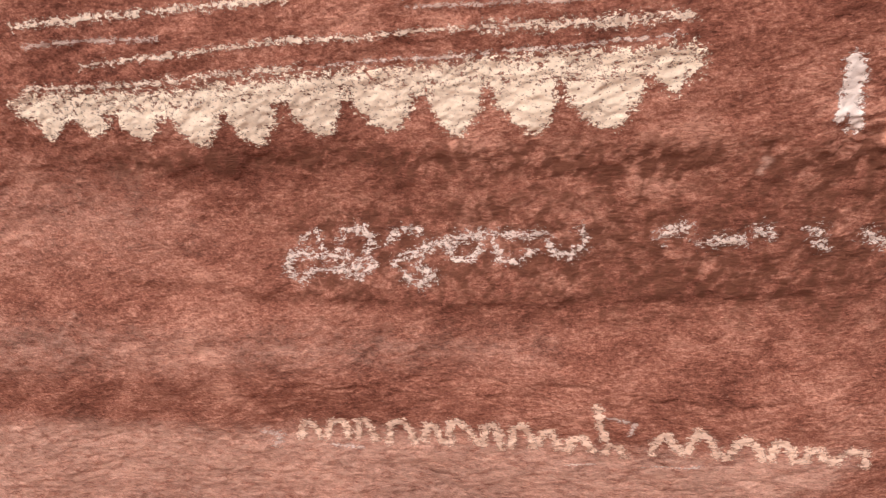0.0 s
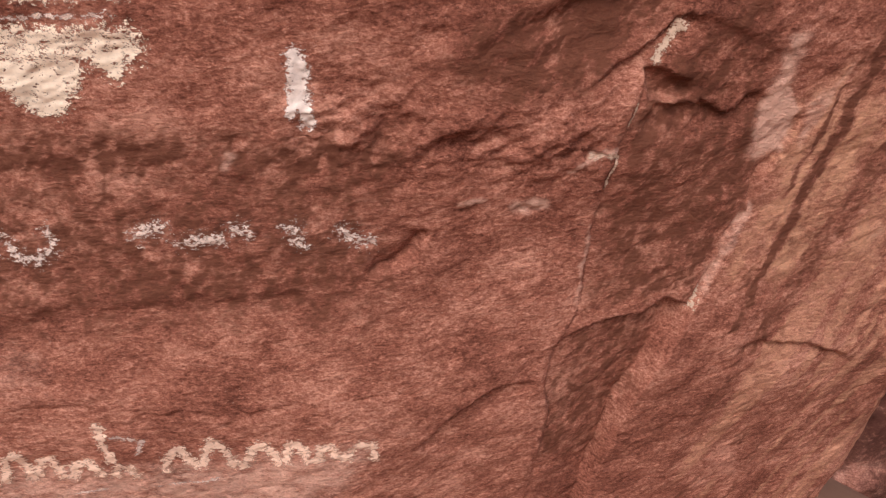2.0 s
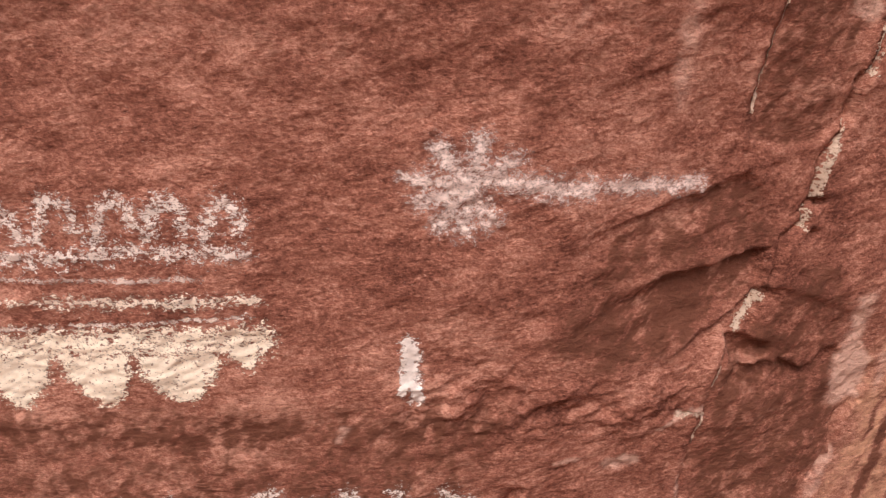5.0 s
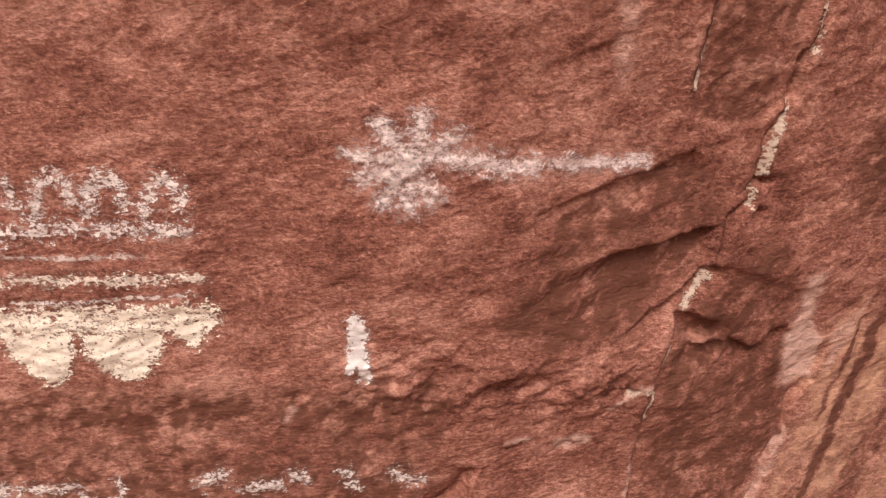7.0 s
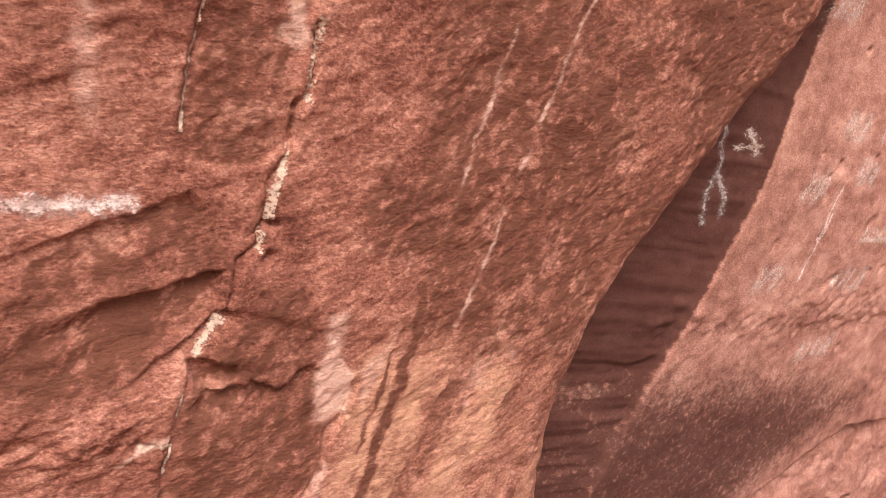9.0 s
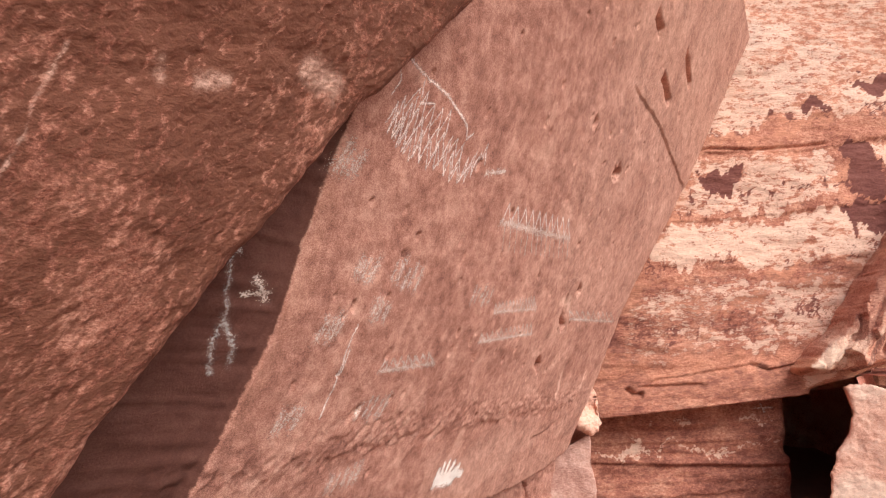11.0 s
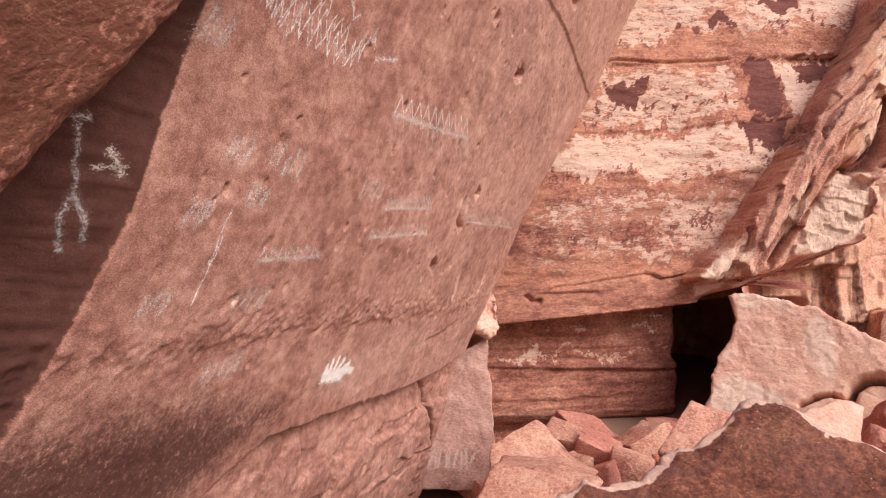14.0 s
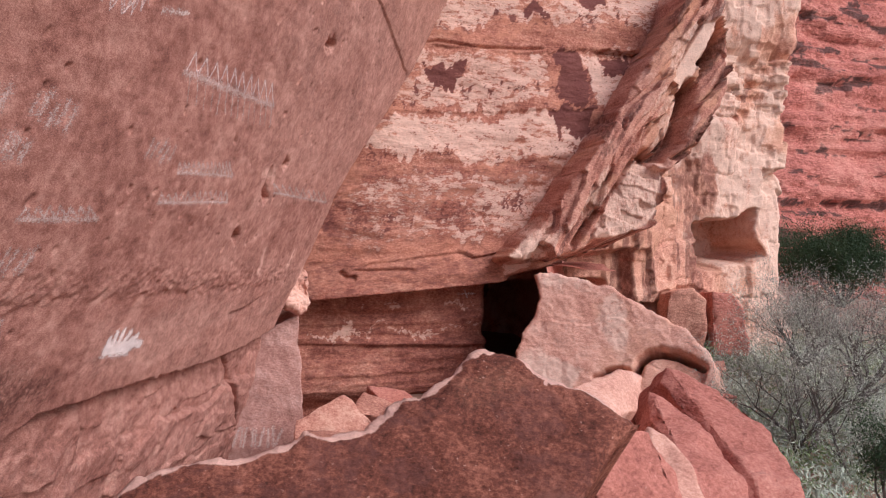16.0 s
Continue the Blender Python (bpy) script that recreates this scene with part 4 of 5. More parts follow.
painted(face_b, wall_b, [([(6.7, 2.37), (6.67, 2.19), (6.69, 1.87), (6.64, 1.66)], 0.022), ([(6.71, 2.18), (6.7, 1.99)], 0.02)], PAINT_DUST, "long thin white painted line", 0.008)
for p in ([(8.67, 2.68), (9.18, 2.74)], [(6.29, 2.3), (6.39, 2.4)], [(6.9, 2.48), (7.04, 2.54)], [(5.95, 3.37), (5.96, 3.5)], [(6.45, 2.81), (6.7, 2.76)], [(7.31, 1.7), (7.51, 1.67)], [(6.25, 1.6), (6.21, 1.8)], [(7.2, 1.04), (7.59, 1.08)], [(7.17, 2.82), (7.26, 2.76)]):
    painted(face_b, wall_b, scratched((p[0][0] + p[1][0]) / 2, (p[0][1] + p[1][1]) / 2, (0.55 if p[0][0] > 7.1 else 0.26), 0.14, 5, 0.06), PAINT_SMUDGE, "faded white patch of short strokes", 0.010)
PALM = [(9.53, 0.65), (10.06, 0.59), (10.11, 0.62), (9.57, 0.68)]
TIPS = [(9.51, 0.77), (9.62, 0.81), (9.76, 0.82), (9.94, 0.78), (10.15, 0.71), (10.33, 0.6)]
FAN = [(PALM[:2], 0.09), (PALM[2:], 0.08)] + [([((PALM[0][0] * (5 - k) + PALM[1][0] * k) / 5, (PALM[2][1] + PALM[3][1]) / 2), tip], 0.055) for k, tip in enumerate(TIPS)]
painted(face_b, wall_b, FAN, PAINT_CHALK, "bright white fan-shaped patch of short strokes", 0.014)


# ---- the banded end wall ----
C_ORIGIN, C_ACROSS = (18.2, 3.2, 0), (0.4, -0.9165, 0)


def relief_c(u, v):
    h = 0.25 * fbm(u * 0.3, v * 0.45, 3, 61) + 0.05 * fbm(u * 1.6, v * 5.0, 4, 63)
    nose = np.interp(u, [0.0, 1.1, 5.3, 12], [0.20, 0.28, 0.60, 0.62])
    h = h - 0.9 * ramp(0.02, -0.03, v - nose) - 0.12 * ramp(1.2, 0.6, v) * (v > nose)
    h = h + 0.25 * ramp(nose + 0.9, nose + 0.2, v) * (v > nose)
    h = h + 0.14 * ramp(-0.55, -0.62, v + 0.04 * u) - 0.10 * ramp(-0.70, -0.80, v + 0.04 * u) - 0.5 * ramp(-1.9, -2.3, v)
    below = ramp(0.0, -0.1, v - nose)
    h = h + below * (0.10 * (value_noise(u * 0.25, v * 5.5, 65) - 0.5) + 0.06 * (value_noise(u * 0.4, v * 14, 67) - 0.5) + 0.05 * blocks(u, v, 1.6, 0.5, 69))
    ledge(h, u, v, [(2.66, 6.03), (3.72, 5.94), (5.39, 5.88), (6.86, 6.05), (8.11, 6.22), (9.25, 6.23)], 0.06, 0.10, 0.03, 0.05, wobble=0.04)
    ledge(h, u, v, [(7.6, 6.15), (8.11, 6.22), (9.25, 6.23)], 0.25, 0.2, 0.03, 0.2, wobble=0.03)
    ledge(h, u, v, [(2.55, 4.43), (4.01, 4.46), (5.41, 4.57), (7.83, 4.81)], 0.05, 0.35, 0.06, 0.05, wobble=0.04)
    ledge(h, u, v, [(1.94, 3.09), (3.49, 3.4), (5.43, 3.42), (7.22, 3.69)], 0.04, 0.4, 0.12, 0.05)
    ledge(h, u, v, [(4.39, 2.29), (4.74, 2.1), (4.89, 1.78)], 0.08, 0.1, 0.02, 0.1, left=True)
    ledge(h, u, v, [(1.71, 1.02), (4.06, 1.32), (5.19, 1.13)], 0.06, 0.3, 0.05, 0.1)
    groove(h, u, v, [(2.6, 6.1), (3.3, 5.95), (3.72, 6.02), (4.5, 5.93), (5.39, 5.98), (6.4, 6.06)], 0.10, 0.025)
    groove(h, u, v, [(4.06, 1.32), (4.34, 1.26), (4.55, 1.16), (5.19, 1.26)], 0.12, 0.03)
    groove(h, u, v, [(1.71, 0.89), (2.99, 0.91), (3.19, 0.86)], 0.10, 0.03)
    groove(h, u, v, [(1.46, 0.9), (1.61, 0.75), (1.84, 0.75)], 0.15, 0.05)
    # the broken fin at its end, in slanting sheets
    for pts, deep, reach in (([(10.05, 7.91), (9.58, 6.47), (8.94, 5.3), (7.69, 3.72), (6.34, 2.19), (5.47, 1.39), (5.19, 1)], -0.45, 1.2), ([(10.59, 7.13), (10.11, 5.95), (9.28, 5.05), (8.17, 3.74), (6.95, 2.34), (5.92, 1.26)], 0.35, 0.5),
                             ([(10.95, 6.88), (10.13, 4.96), (9.31, 4.07), (8.82, 3.63)], 0.5, 0.3), ([(8.67, 3.35), (7.73, 2.36), (6.66, 1.53)], 0.22, 0.3), ([(11.47, 7.37), (10.81, 5.87), (10, 3.82), (9.33, 3.37)], -0.3, 0.5)):
        ledge(h, u, v, pts, deep, reach, 0.06, 0.08, left=True)
    return h


def colours_c(u, v):
    v = v + 0.16 * fbm(u * 7.0, v * 0.5, 4, 207, 0.65)
    u, v = u + 0.28 * fbm(u * 1.78571, v * 1.78571, 5, 201, 0.65), v + 0.28 * fbm(u * 1.78571, v * 1.78571, 5, 203, 0.65)
    pale = 0.7 * zone(u, v, [(1.39, 9.8), (10.8, 9.8), (9.24, 6.71), (6.85, 6.74), (3.71, 6.31), (2.66, 6.42)], 0.15)
    pale = np.maximum(pale, 0.66 * zone(u, v, [(2.66, 5.87), (3.99, 5.81), (6.26, 6.02), (6.51, 4.99), (5.41, 4.65), (2.55, 4.46)], 0.1))
    pale = np.maximum(pale, 0.8 * zone(u, v, [(2.05, 4.18), (4.01, 4.4), (6.59, 4.6), (7.53, 3.98), (6.92, 3.48), (2.7, 3.42), (1.93, 3.57)], 0.12))
    pale = np.maximum(pale, 0.52 * zone(u, v, [(1.44, 2.71), (3.49, 3.15), (6.32, 3.26), (6.35, 1.93), (5.47, 1.65), (1.46, 1.38)], 0.2))
    pale = np.maximum(pale, 0.8 * zone(u, v, [(7.32, 6.12), (8.92, 6.4), (8.95, 5.16), (7.67, 4.66)], 0.1))
    pale = np.maximum(pale, 1.1 * zone(u, v, [(5.26, 1.39), (5.76, 1.52), (5.78, 0.86), (5.34, 0.67)], 0.05))
    pale = np.maximum(pale, 1.1 * zone(u, v, [(9.91, 6.78), (11.11, 7.47), (10.8, 6.15), (9.95, 5.38), (9.44, 5.48)], 0.08))
    pale = np.maximum(pale, 0.6 * zone(u, v, [(4.73, 2.81), (7.08, 3.29), (6.35, 1.93), (5.18, 1.65)], 0.1))
    pale = np.maximum(pale, 0.6 * zone(u, v, [(6.95, 2.2), (9.33, 3.37), (9.37, 1.97), (6.37, 1.13)], 0.1))
    pale = np.maximum(pale, 0.9 * band(u, v, [(1.42, -0.56), (1.79, -0.33)], 0.13))
    pale = np.maximum(pale, 0.75 * band(u, v, [(0.99, -0.54), (5.36, -0.45)], 0.06))
    pale = np.maximum(pale, 0.6 * band(u, v, [(2.0, 0.1), (3.2, 0.0), (5.0, 0.12)], 0.10) * ramp(-0.1, 0.2, fbm(u * 2, v * 3, 4, 217)))
    varn_shade = np.zeros(u.shape)
    for pts in ([(6.56, 6.07), (7.4, 6.1), (7.43, 4.92), (6.89, 4.75), (6.65, 5.26)], [(6.41, 4.65), (7.75, 4.78), (7.61, 4.05), (6.68, 4.1)], [(3.45, 5.51), (4.27, 5.58), (4.21, 4.89), (3.53, 5.02)],
                [(7.79, 6.09), (8.92, 6.2), (8.45, 5.4), (7.97, 5.5)], [(5.8, 6.99), (6.32, 7.02), (6.28, 6.83), (5.88, 6.79)], [(6.83, 7.53), (8.24, 7.56), (7.61, 7.09)]):
        varn_shade = np.maximum(varn_shade, 1.1 * zone(u, v, pts, 0.04))
    # darker down the lower wall and in the undercut below the nose
    varn_shade = np.maximum(varn_shade, 0.45 * zone(u, v, [(0.99, -0.54), (5.37, -0.58), (5.4, -2.3), (0.76, -1.98)], 0.1))
    varn_shade = np.maximum(varn_shade, 0.4 * zone(u, v, [(0.74, 0.19), (5.35, 0.47), (5.36, -0.38), (0.75, -0.53)], 0.08))
    varn_shade = np.maximum(varn_shade, 0.5 * zone(u, v, [(0.5, 0.3), (0.8, 1.15), (5.2, 1.2), (5.4, 0.55)], 0.15))
    varn_shade = np.maximum(varn_shade, 0.5 * zone(u, v, [(1.2, 3.06), (6.92, 3.55), (6.18, 2.72), (5.47, 1.52), (0.97, 1.26)], 0.2))
    tan = 0.55 * ramp(0.4, 0.7, v) * ramp(2.6, 1.4, v)
    stain = ramp(0.02, 0.3, fbm(u * 9, v * 3, 5, 209, 0.7))
    for y, tall in ((6.55, 0.35), (5.0, 0.3), (3.55, 0.35), (4.55, 0.15), (2.2, 0.5)):
        varn_shade = np.maximum(varn_shade, 0.75 * stain * np.exp(-((v - y - 0.09 * (u - 4)) / tall) ** 2))
    veil = 0.8 * ramp(-0.1, 0.25, fbm(u * 0.8, v * 2.2, 5, 213, 0.6))
    tan = np.maximum(tan, veil * (v > 2.4))
    pale = pale * (1 - 0.35 * veil)
    return {"pale": pale * (1 - 0.9 * ramp(0.55, 0.9, varn_shade)), "varn_shade": varn_shade, "tan": tan}


EDGE_C = [(-3.5, 5.4), (0.5, 5.4), (0.75, 5.55), (0.95, 6.3), (1.3, 7.6), (1.7, 8.6), (3.0, 9.1), (5.0, 9.9), (6.5, 10.8), (7.7, 11.4), (10.0, 12.0)]
face_c = Face(C_ORIGIN, C_ACROSS, (0, 0, 1), relief_c, EDGE_C, 0.35)
wall_c = face_c.build("rock_wall_3", -1.5, 7.0, -3.4, 9.5, 0.028, 2.5, ROCK_C, colours_c)
tagged(wall_c, "banded cream and red sandstone end wall with overhanging nose", "rock wall", kind="structure")


painted(face_c, wall_c, [([(4.58, 0.28), (5, 0.28)], 0.035), ([(4.76, 0.36), (4.81, 0.19)], 0.03)], PAINT_WHITE, "small white cross-shaped mark under the overhang", 0.02, lift=0.012)


# ---- the cliff beyond, and the far red cliff ----
def relief_d(u, v):
    h = 0.6 * fbm(u * 0.25, v * 0.2, 3, 83) + 0.07 * fbm(u * 1.5, v * 2.0, 5, 85, 0.5)
    h = h + 0.4 * blocks(u, v, 1.9, 3.4, 87) + 0.2 * blocks(u, v, 0.9, 1.5, 88) + 0.10 * blocks(u, v, 0.45, 0.5, 90)
    rubble = ramp(5.0, 5.4, v) * ramp(7.6, 6.9, v) * ramp(12.6, 13.2, u)
    h = h + 0.35 * rubble * (blocks(u, v, 0.8, 0.22, 89) - 0.5) - 0.25 * rubble
    cave = zone(u + 0.4 * fbm(u * 1.3, v * 1.3, 4, 92), v + 0.3 * fbm(u * 1.3, v * 1.3, 4, 94), [(12.48, 0.9), (12.6, 2.05), (13.2, 2.12), (14.225, 2.19), (14.775, 2.5), (14.9, 1.2), (14.3, 0.95)], 0.12)
    ledge(h, u, v, [(14.9, 3.3), (15.209, 3.58), (15.626, 3.767), (16.1, 3.8)], 0.4, 0.3, 0.05, 0.1)
    return h - 2.0 * cave - 5.0 * ramp(0.5, 0.3, v) * ramp(9.7, 9.3, u) - 0.5 * ramp(1.3, 1.1, v - 0.1 * (u - 9)) * ramp(10.3, 10.0, u)


def colours_d(u, v):
    pale = 0.6 * ramp(-0.1, 0.25, fbm(u * 0.5, v * 0.35, 4, 91)) + 0.12
    return {"pale": pale, "varn_shade": 0.6 * ramp(0.1, 0.3, fbm(u * 1.6, v * 0.22, 5, 93, 0.6)), "tan": 0.5 * ramp(0, 0.2, fbm(u * 0.6, v * 0.4, 3, 95))}


face_d = Face((18.2 + 2.4, 3.2 + 1.0, 0), C_ACROSS, (0, 0, 1), relief_d, [(-4, 16.3), (2, 16.2), (4, 16.0), (6, 16.2), (14, 16.0)], 0.5)
wall_d = face_d.build("rock_wall_4", 2.5, 16.0, -4.0, 12.0, 0.04, 5.0, ROCK_D, colours_d)
tagged(wall_d, "pale jointed sandstone cliff with a small dark alcove", "cliff", kind="structure")


def relief_e(u, v):
    layers = v * 0.9 + 0.8 * fbm(u * 0.05, v * 0.1, 2, 101)
    h = 1.6 * fbm(u * 0.06, v * 0.12, 4, 103) - 0.22 * v
    h = h + 0.55 * (value_noise(layers * 0 + 3, layers, 105) - 0.5) + 0.35 * (value_noise(u * 0.04, layers * 2.7, 107) - 0.5)
    return h + 0.25 * fbm(u * 0.5, v * 1.6, 5, 109) + 0.5 * blocks(u, v, 3.5, 0.9, 106) + 0.25 * blocks(u, v, 1.3, 0.45, 108)


def colours_e(u, v):
    return {"pale": 0.35 * ramp(0.0, 0.3, fbm(u * 0.1, v * 0.3, 4, 111)), "varn_shade": 0.8 * ramp(0.12, 0.32, fbm(u * 0.3, v * 1.3, 5, 113, 0.65)), "tan": 0 * u}


face_e = Face((48, 0, 0), (0.45, -0.893, 0), (0, 0, 1), relief_e)
wall_e = face_e.build("far_cliff", -14, 60, -6, 40, 0.22, 0, ROCK_FAR, colours_e)
tagged(wall_e, "distant layered red sandstone cliff with dark bands", "cliff", kind="structure")


# ---- sheets added behind the faces to keep out light, closing the place ----
def blocking_sheet(name, x0, x1, y0, y1, z0, z1, along):
    a, b = np.meshgrid(np.linspace(0, 1, 24), np.linspace(0, 1, 24))
    x = x0 + (x1 - x0) * a
    y = y0 + (y1 - y0) * b
    z = z0 + (z1 - z0) * (b if along else a) + 0.15 * fbm(x, y, 3, 301)
    ob = grid_object(name, np.stack([x, y, z], -1), {}, ROCK_RED)
    return tagged(ob, "added red rock sheet that blocks light behind the cliff", "rock", kind="structure")


blocking_sheet("light_block_top_1", -3.5, 6.5, 0.9, 9.0, 4.55, 5.0, True)
blocking_sheet("light_block_top_2", 4.5, 26.0, -0.5, 9.0, 8.0, 8.4, True)
# roof and side wall added so that the hollow behind the block stays dark
blocking_sheet("light_block_inner_1", 20.4, 28.5, -4.3, 3.0, 0.95, 1.1, True)
ia, ib = np.meshgrid(np.linspace(0, 1, 24), np.linspace(0, 1, 16))
inner = grid_object("light_block_inner_2", np.stack([19.9 + 8 * ia, -2.75 - 1.6 * ia + 0.2 * fbm(ia * 8, ib * 4, 3, 303), -3.2 + 4.2 * ib], -1), {}, ROCK_RED)
tagged(inner, "added red rock sheet that keeps light out of the hollow behind the leaning block", "rock", kind="structure")
blocking_sheet("light_block_back_1", -3.5, 30.0, 6.0, 6.02, -4.0, 9.0, True)

# ---- ground ----
def ground_height(x, y):
    z = 0.12 - 0.55 * ramp(0.9, 1.8, y) - 2.6 * ramp(3.2, 9.0, x) + 0.055 * np.maximum(x - 12, 0)
    out = np.maximum(-1.5 - y, 0)
    z = z - 0.38 * soft_plus(out, 0.4) * np.exp(-out / 60) * (1 - 0.45 * ramp(8, 22, x)) + 1.2 * ramp(5, 12, x) * ramp(-3.0, -6.0, y)
    far = np.hypot(x, y)
    z = np.where(far > 60, z * np.exp(-(far - 60) / 90) - 14 * (1 - np.exp(-(far - 60) / 90)), z)
    return np.maximum(z, -14) + 0.25 * fbm(x * 0.5, y * 0.5, 4, 121) * ramp(2, 8, np.abs(y + 0.5))


GROUND = plain_material("stony_soil", (0.20, 0.105, 0.075), (0.40, 0.235, 0.175), 3.0)
axis_x = np.concatenate([-np.geomspace(2500, 8, 40), np.arange(-7, 45, 0.3), np.geomspace(46, 2500, 40)])
axis_y = np.concatenate([-np.geomspace(2500, 25, 40), np.arange(-24, 9, 0.3), np.geomspace(10, 2500, 30)])
gx, gy = np.meshgrid(axis_x, axis_y)
ground = grid_object("ground", np.stack([gx, gy, ground_height(gx, gy)], -1), {}, GROUND)
tagged(ground, "stony red talus slope falling away from the cliff", "ground", kind="structure")


# ---- boulders ----
def rock_mesh(name, corners, mat, fine=0.12, rough=0.03, seed=0, bevel=0.04):
    bm = bmesh.new()
    for c in corners:
        bm.verts.new(c)
    bmesh.ops.convex_hull(bm, input=bm.verts)
    bmesh.ops.dissolve_limit(bm, angle_limit=radians(8), verts=bm.verts, edges=bm.edges)
    bmesh.ops.bevel(bm, geom=list(bm.edges), offset=bevel, segments=2, affect="EDGES", profile=0.6, clamp_overlap=True)
    bmesh.ops.triangulate(bm, faces=bm.faces)
    for _ in range(7):
        long = [e for e in bm.edges if e.calc_length() > fine * 1.6]
        if not long:
            break
        bmesh.ops.subdivide_edges(bm, edges=long, cuts=1)
        bmesh.ops.triangulate(bm, faces=[f for f in bm.faces if len(f.verts) > 3])
    bm.normal_update()
    off = Vector((seed * 7.3, seed * 3.1, 0))
    moved = []
    for w in bm.verts:
        p = w.co * 2.2 + off
        n = noise.fractal(p, 0.8, 2.1, 6) * 1.3 + 0.35 * noise.voronoi(p * 1.3)[0][0] + 0.9 * (math.floor(3.5 * noise.noise(Vector((p.x * 0.5, p.y * 0.5, p.z * 1.1)) + off)) / 3.5)
        moved.append(w.co + w.normal * rough * n)
    for w, c in zip(bm.verts, moved):
        w.co = c
    for f in bm.faces:
        f.smooth = True
    me = bpy.data.meshes.new(name)
    bm.normal_update()
    bm.to_mesh(me)
    bm.free()
    me.materials.append(mat)
    return me


def boulder(name, corners, mat, label, fine=0.12, rough=0.03, seed=0, bevel=0.04):
    return tagged(new(name, rock_mesh(name, corners, mat, fine, rough, seed, bevel)), label, "boulder", "fallen rocks below the cliff")


def prism(front, back):
    """Corners of a block: its face turned to the path, and the same face carried back."""
    return [*front, *[tuple(a + b for a, b in zip(p, back)) for p in front]]


def carved(name, face, outline, deep, step, mat, relief, colours, label, category, soft=0.12, uneven=1.0):
    """A rock seen mostly from one side: an uneven outline, a rounded rim, a worked face and deep flanks."""
    xs, ys = [p[0] for p in outline], [p[1] for p in outline]
    u, v = np.meshgrid(np.arange(min(xs) - 0.4, max(xs) + 0.4, step), np.arange(min(ys) - 0.4, max(ys) + 0.4, step))
    wu, wv = (x + 0.09 * uneven * fbm(u * 2.5 / uneven, v * 2.5 / uneven, 5, seed, 0.6) for x, seed in ((u, 141), (v, 143)))
    d = polygon_depth(wu, wv, outline)
    h = relief(u, v) - soft * (1 - np.sqrt(np.clip(d / soft / 1.5, 0, 1))) - deep * np.clip(-d / (0.22 * uneven), 0, 1)
    ob = grid_object(name, face.place(u, v, h), colours(u, v), mat, None, d > -0.25 * uneven)
    return tagged(ob, label, category, *(("", "structure") if category == "cliff" else ("fallen rocks below the cliff",)))


SLAB = [(-0.79, 0.13), (-0.71, 0.17), (-0.51, 0.19), (-0.47, 0.17), (-0.33, 0.17), (-0.26, 0.2), (-0.23, 0.17), (-0.08, 0.17), (0.05, 0.23), (0.1, 0.23), (0.21, 0.29), (0.34, 0.34), (0.42, 0.32), (0.45, 0.28), (0.51, 0.2), (0.65, 0.08), (0.69, 0.02), (0.74, -0.04), (0.63, -0.1), (0.55, -0.15), (0.42, -0.24), (0.19, -0.42), (-0.91, -0.09)]


def relief_slab(u, v):
    h = 0.05 * fbm(u * 1.5, v * 1.5, 4, 191) + 0.012 * fbm(u * 9, v * 14, 4, 193, 0.6) + 0.010 * blocks(u, v, 0.5, 0.22, 195)
    for p in ([(-0.5, -0.25), (-0.3, -0.3), (-0.1, -0.26)], [(0.2, 0.0), (0.35, -0.1)], [(-0.1, -0.05), (0.05, -0.1), (0.2, -0.2)]):
        flake(h, u, v, p, 0.006, 0.06, (0.01, 0.01), 0.2, 0.2)
    return h


def colours_slab(u, v):
    d = polygon_depth(u + 0.03 * fbm(u * 12, v * 12, 4, 197), v + 0.03 * fbm(u * 12, v * 12, 4, 199), SLAB)
    rim = 1.5 * ramp(0.03, 0.008, d) * ramp(-0.03, 0.0, v) * ramp(-0.05, -0.02, d)
    for x, y, r in ((0.51, 0.18, 0.012), (0.49, 0.16, 0.010), (0.47, 0.21, 0.008)):
        rim = np.maximum(rim, 2.0 * ramp(r, r * 0.5, np.hypot(u - x, v - y)))
    moss = 0.5 * ramp(0.1, 0.3, fbm(u * 5, v * 8, 4, 221, 0.6))
    return {"pale": rim, "varn_shade": moss * (rim < 0.3), "tan": 0.25 * ramp(0.1, 0.3, fbm(u * 3, v * 4, 4, 223))}


carved("boulder", Face((4.1, -0.9, 1.25), (0.403, -0.904, 0.142), (0.6, 0.378, 0.705), None), SLAB, 2.4, 0.009, ROCK_SLAB, relief_slab, colours_slab, "large dark red varnished sandstone slab with a pale broken rim", "boulder", 0.03, 0.3)


ARCH = [(0.28, -1.22), (0.31, -1.08), (0.4, -0.82), (0.61, -0.65), (0.83, -0.6), (1.16, -0.64), (1.69, -0.88)]


def relief_block(u, v):
    h = 0.08 * fbm(u * 0.6, v * 0.6, 3, 151) + 0.03 * blocks(u, v, 1.5, 0.9, 153) + 0.010 * blocks(u, v, 0.6, 0.3, 155) + 0.025 * fbm(u * 5, v * 5, 5, 157, 0.6)
    groove(h, u, v, ARCH, 0.9, 0.055, 0.05)
    groove(h, u, v, [(-0.57, -1.27), (-0.25, -1.08), (0.03, -1.0), (0.31, -1.08)], 0.5, 0.035, 0.05)
    under = zone(u, v, [*ARCH, (1.5, -1.4), (0.4, -1.5)], 0.04)
    return h - under * (0.22 - 0.12 * ramp(-0.7, -1.2, v))


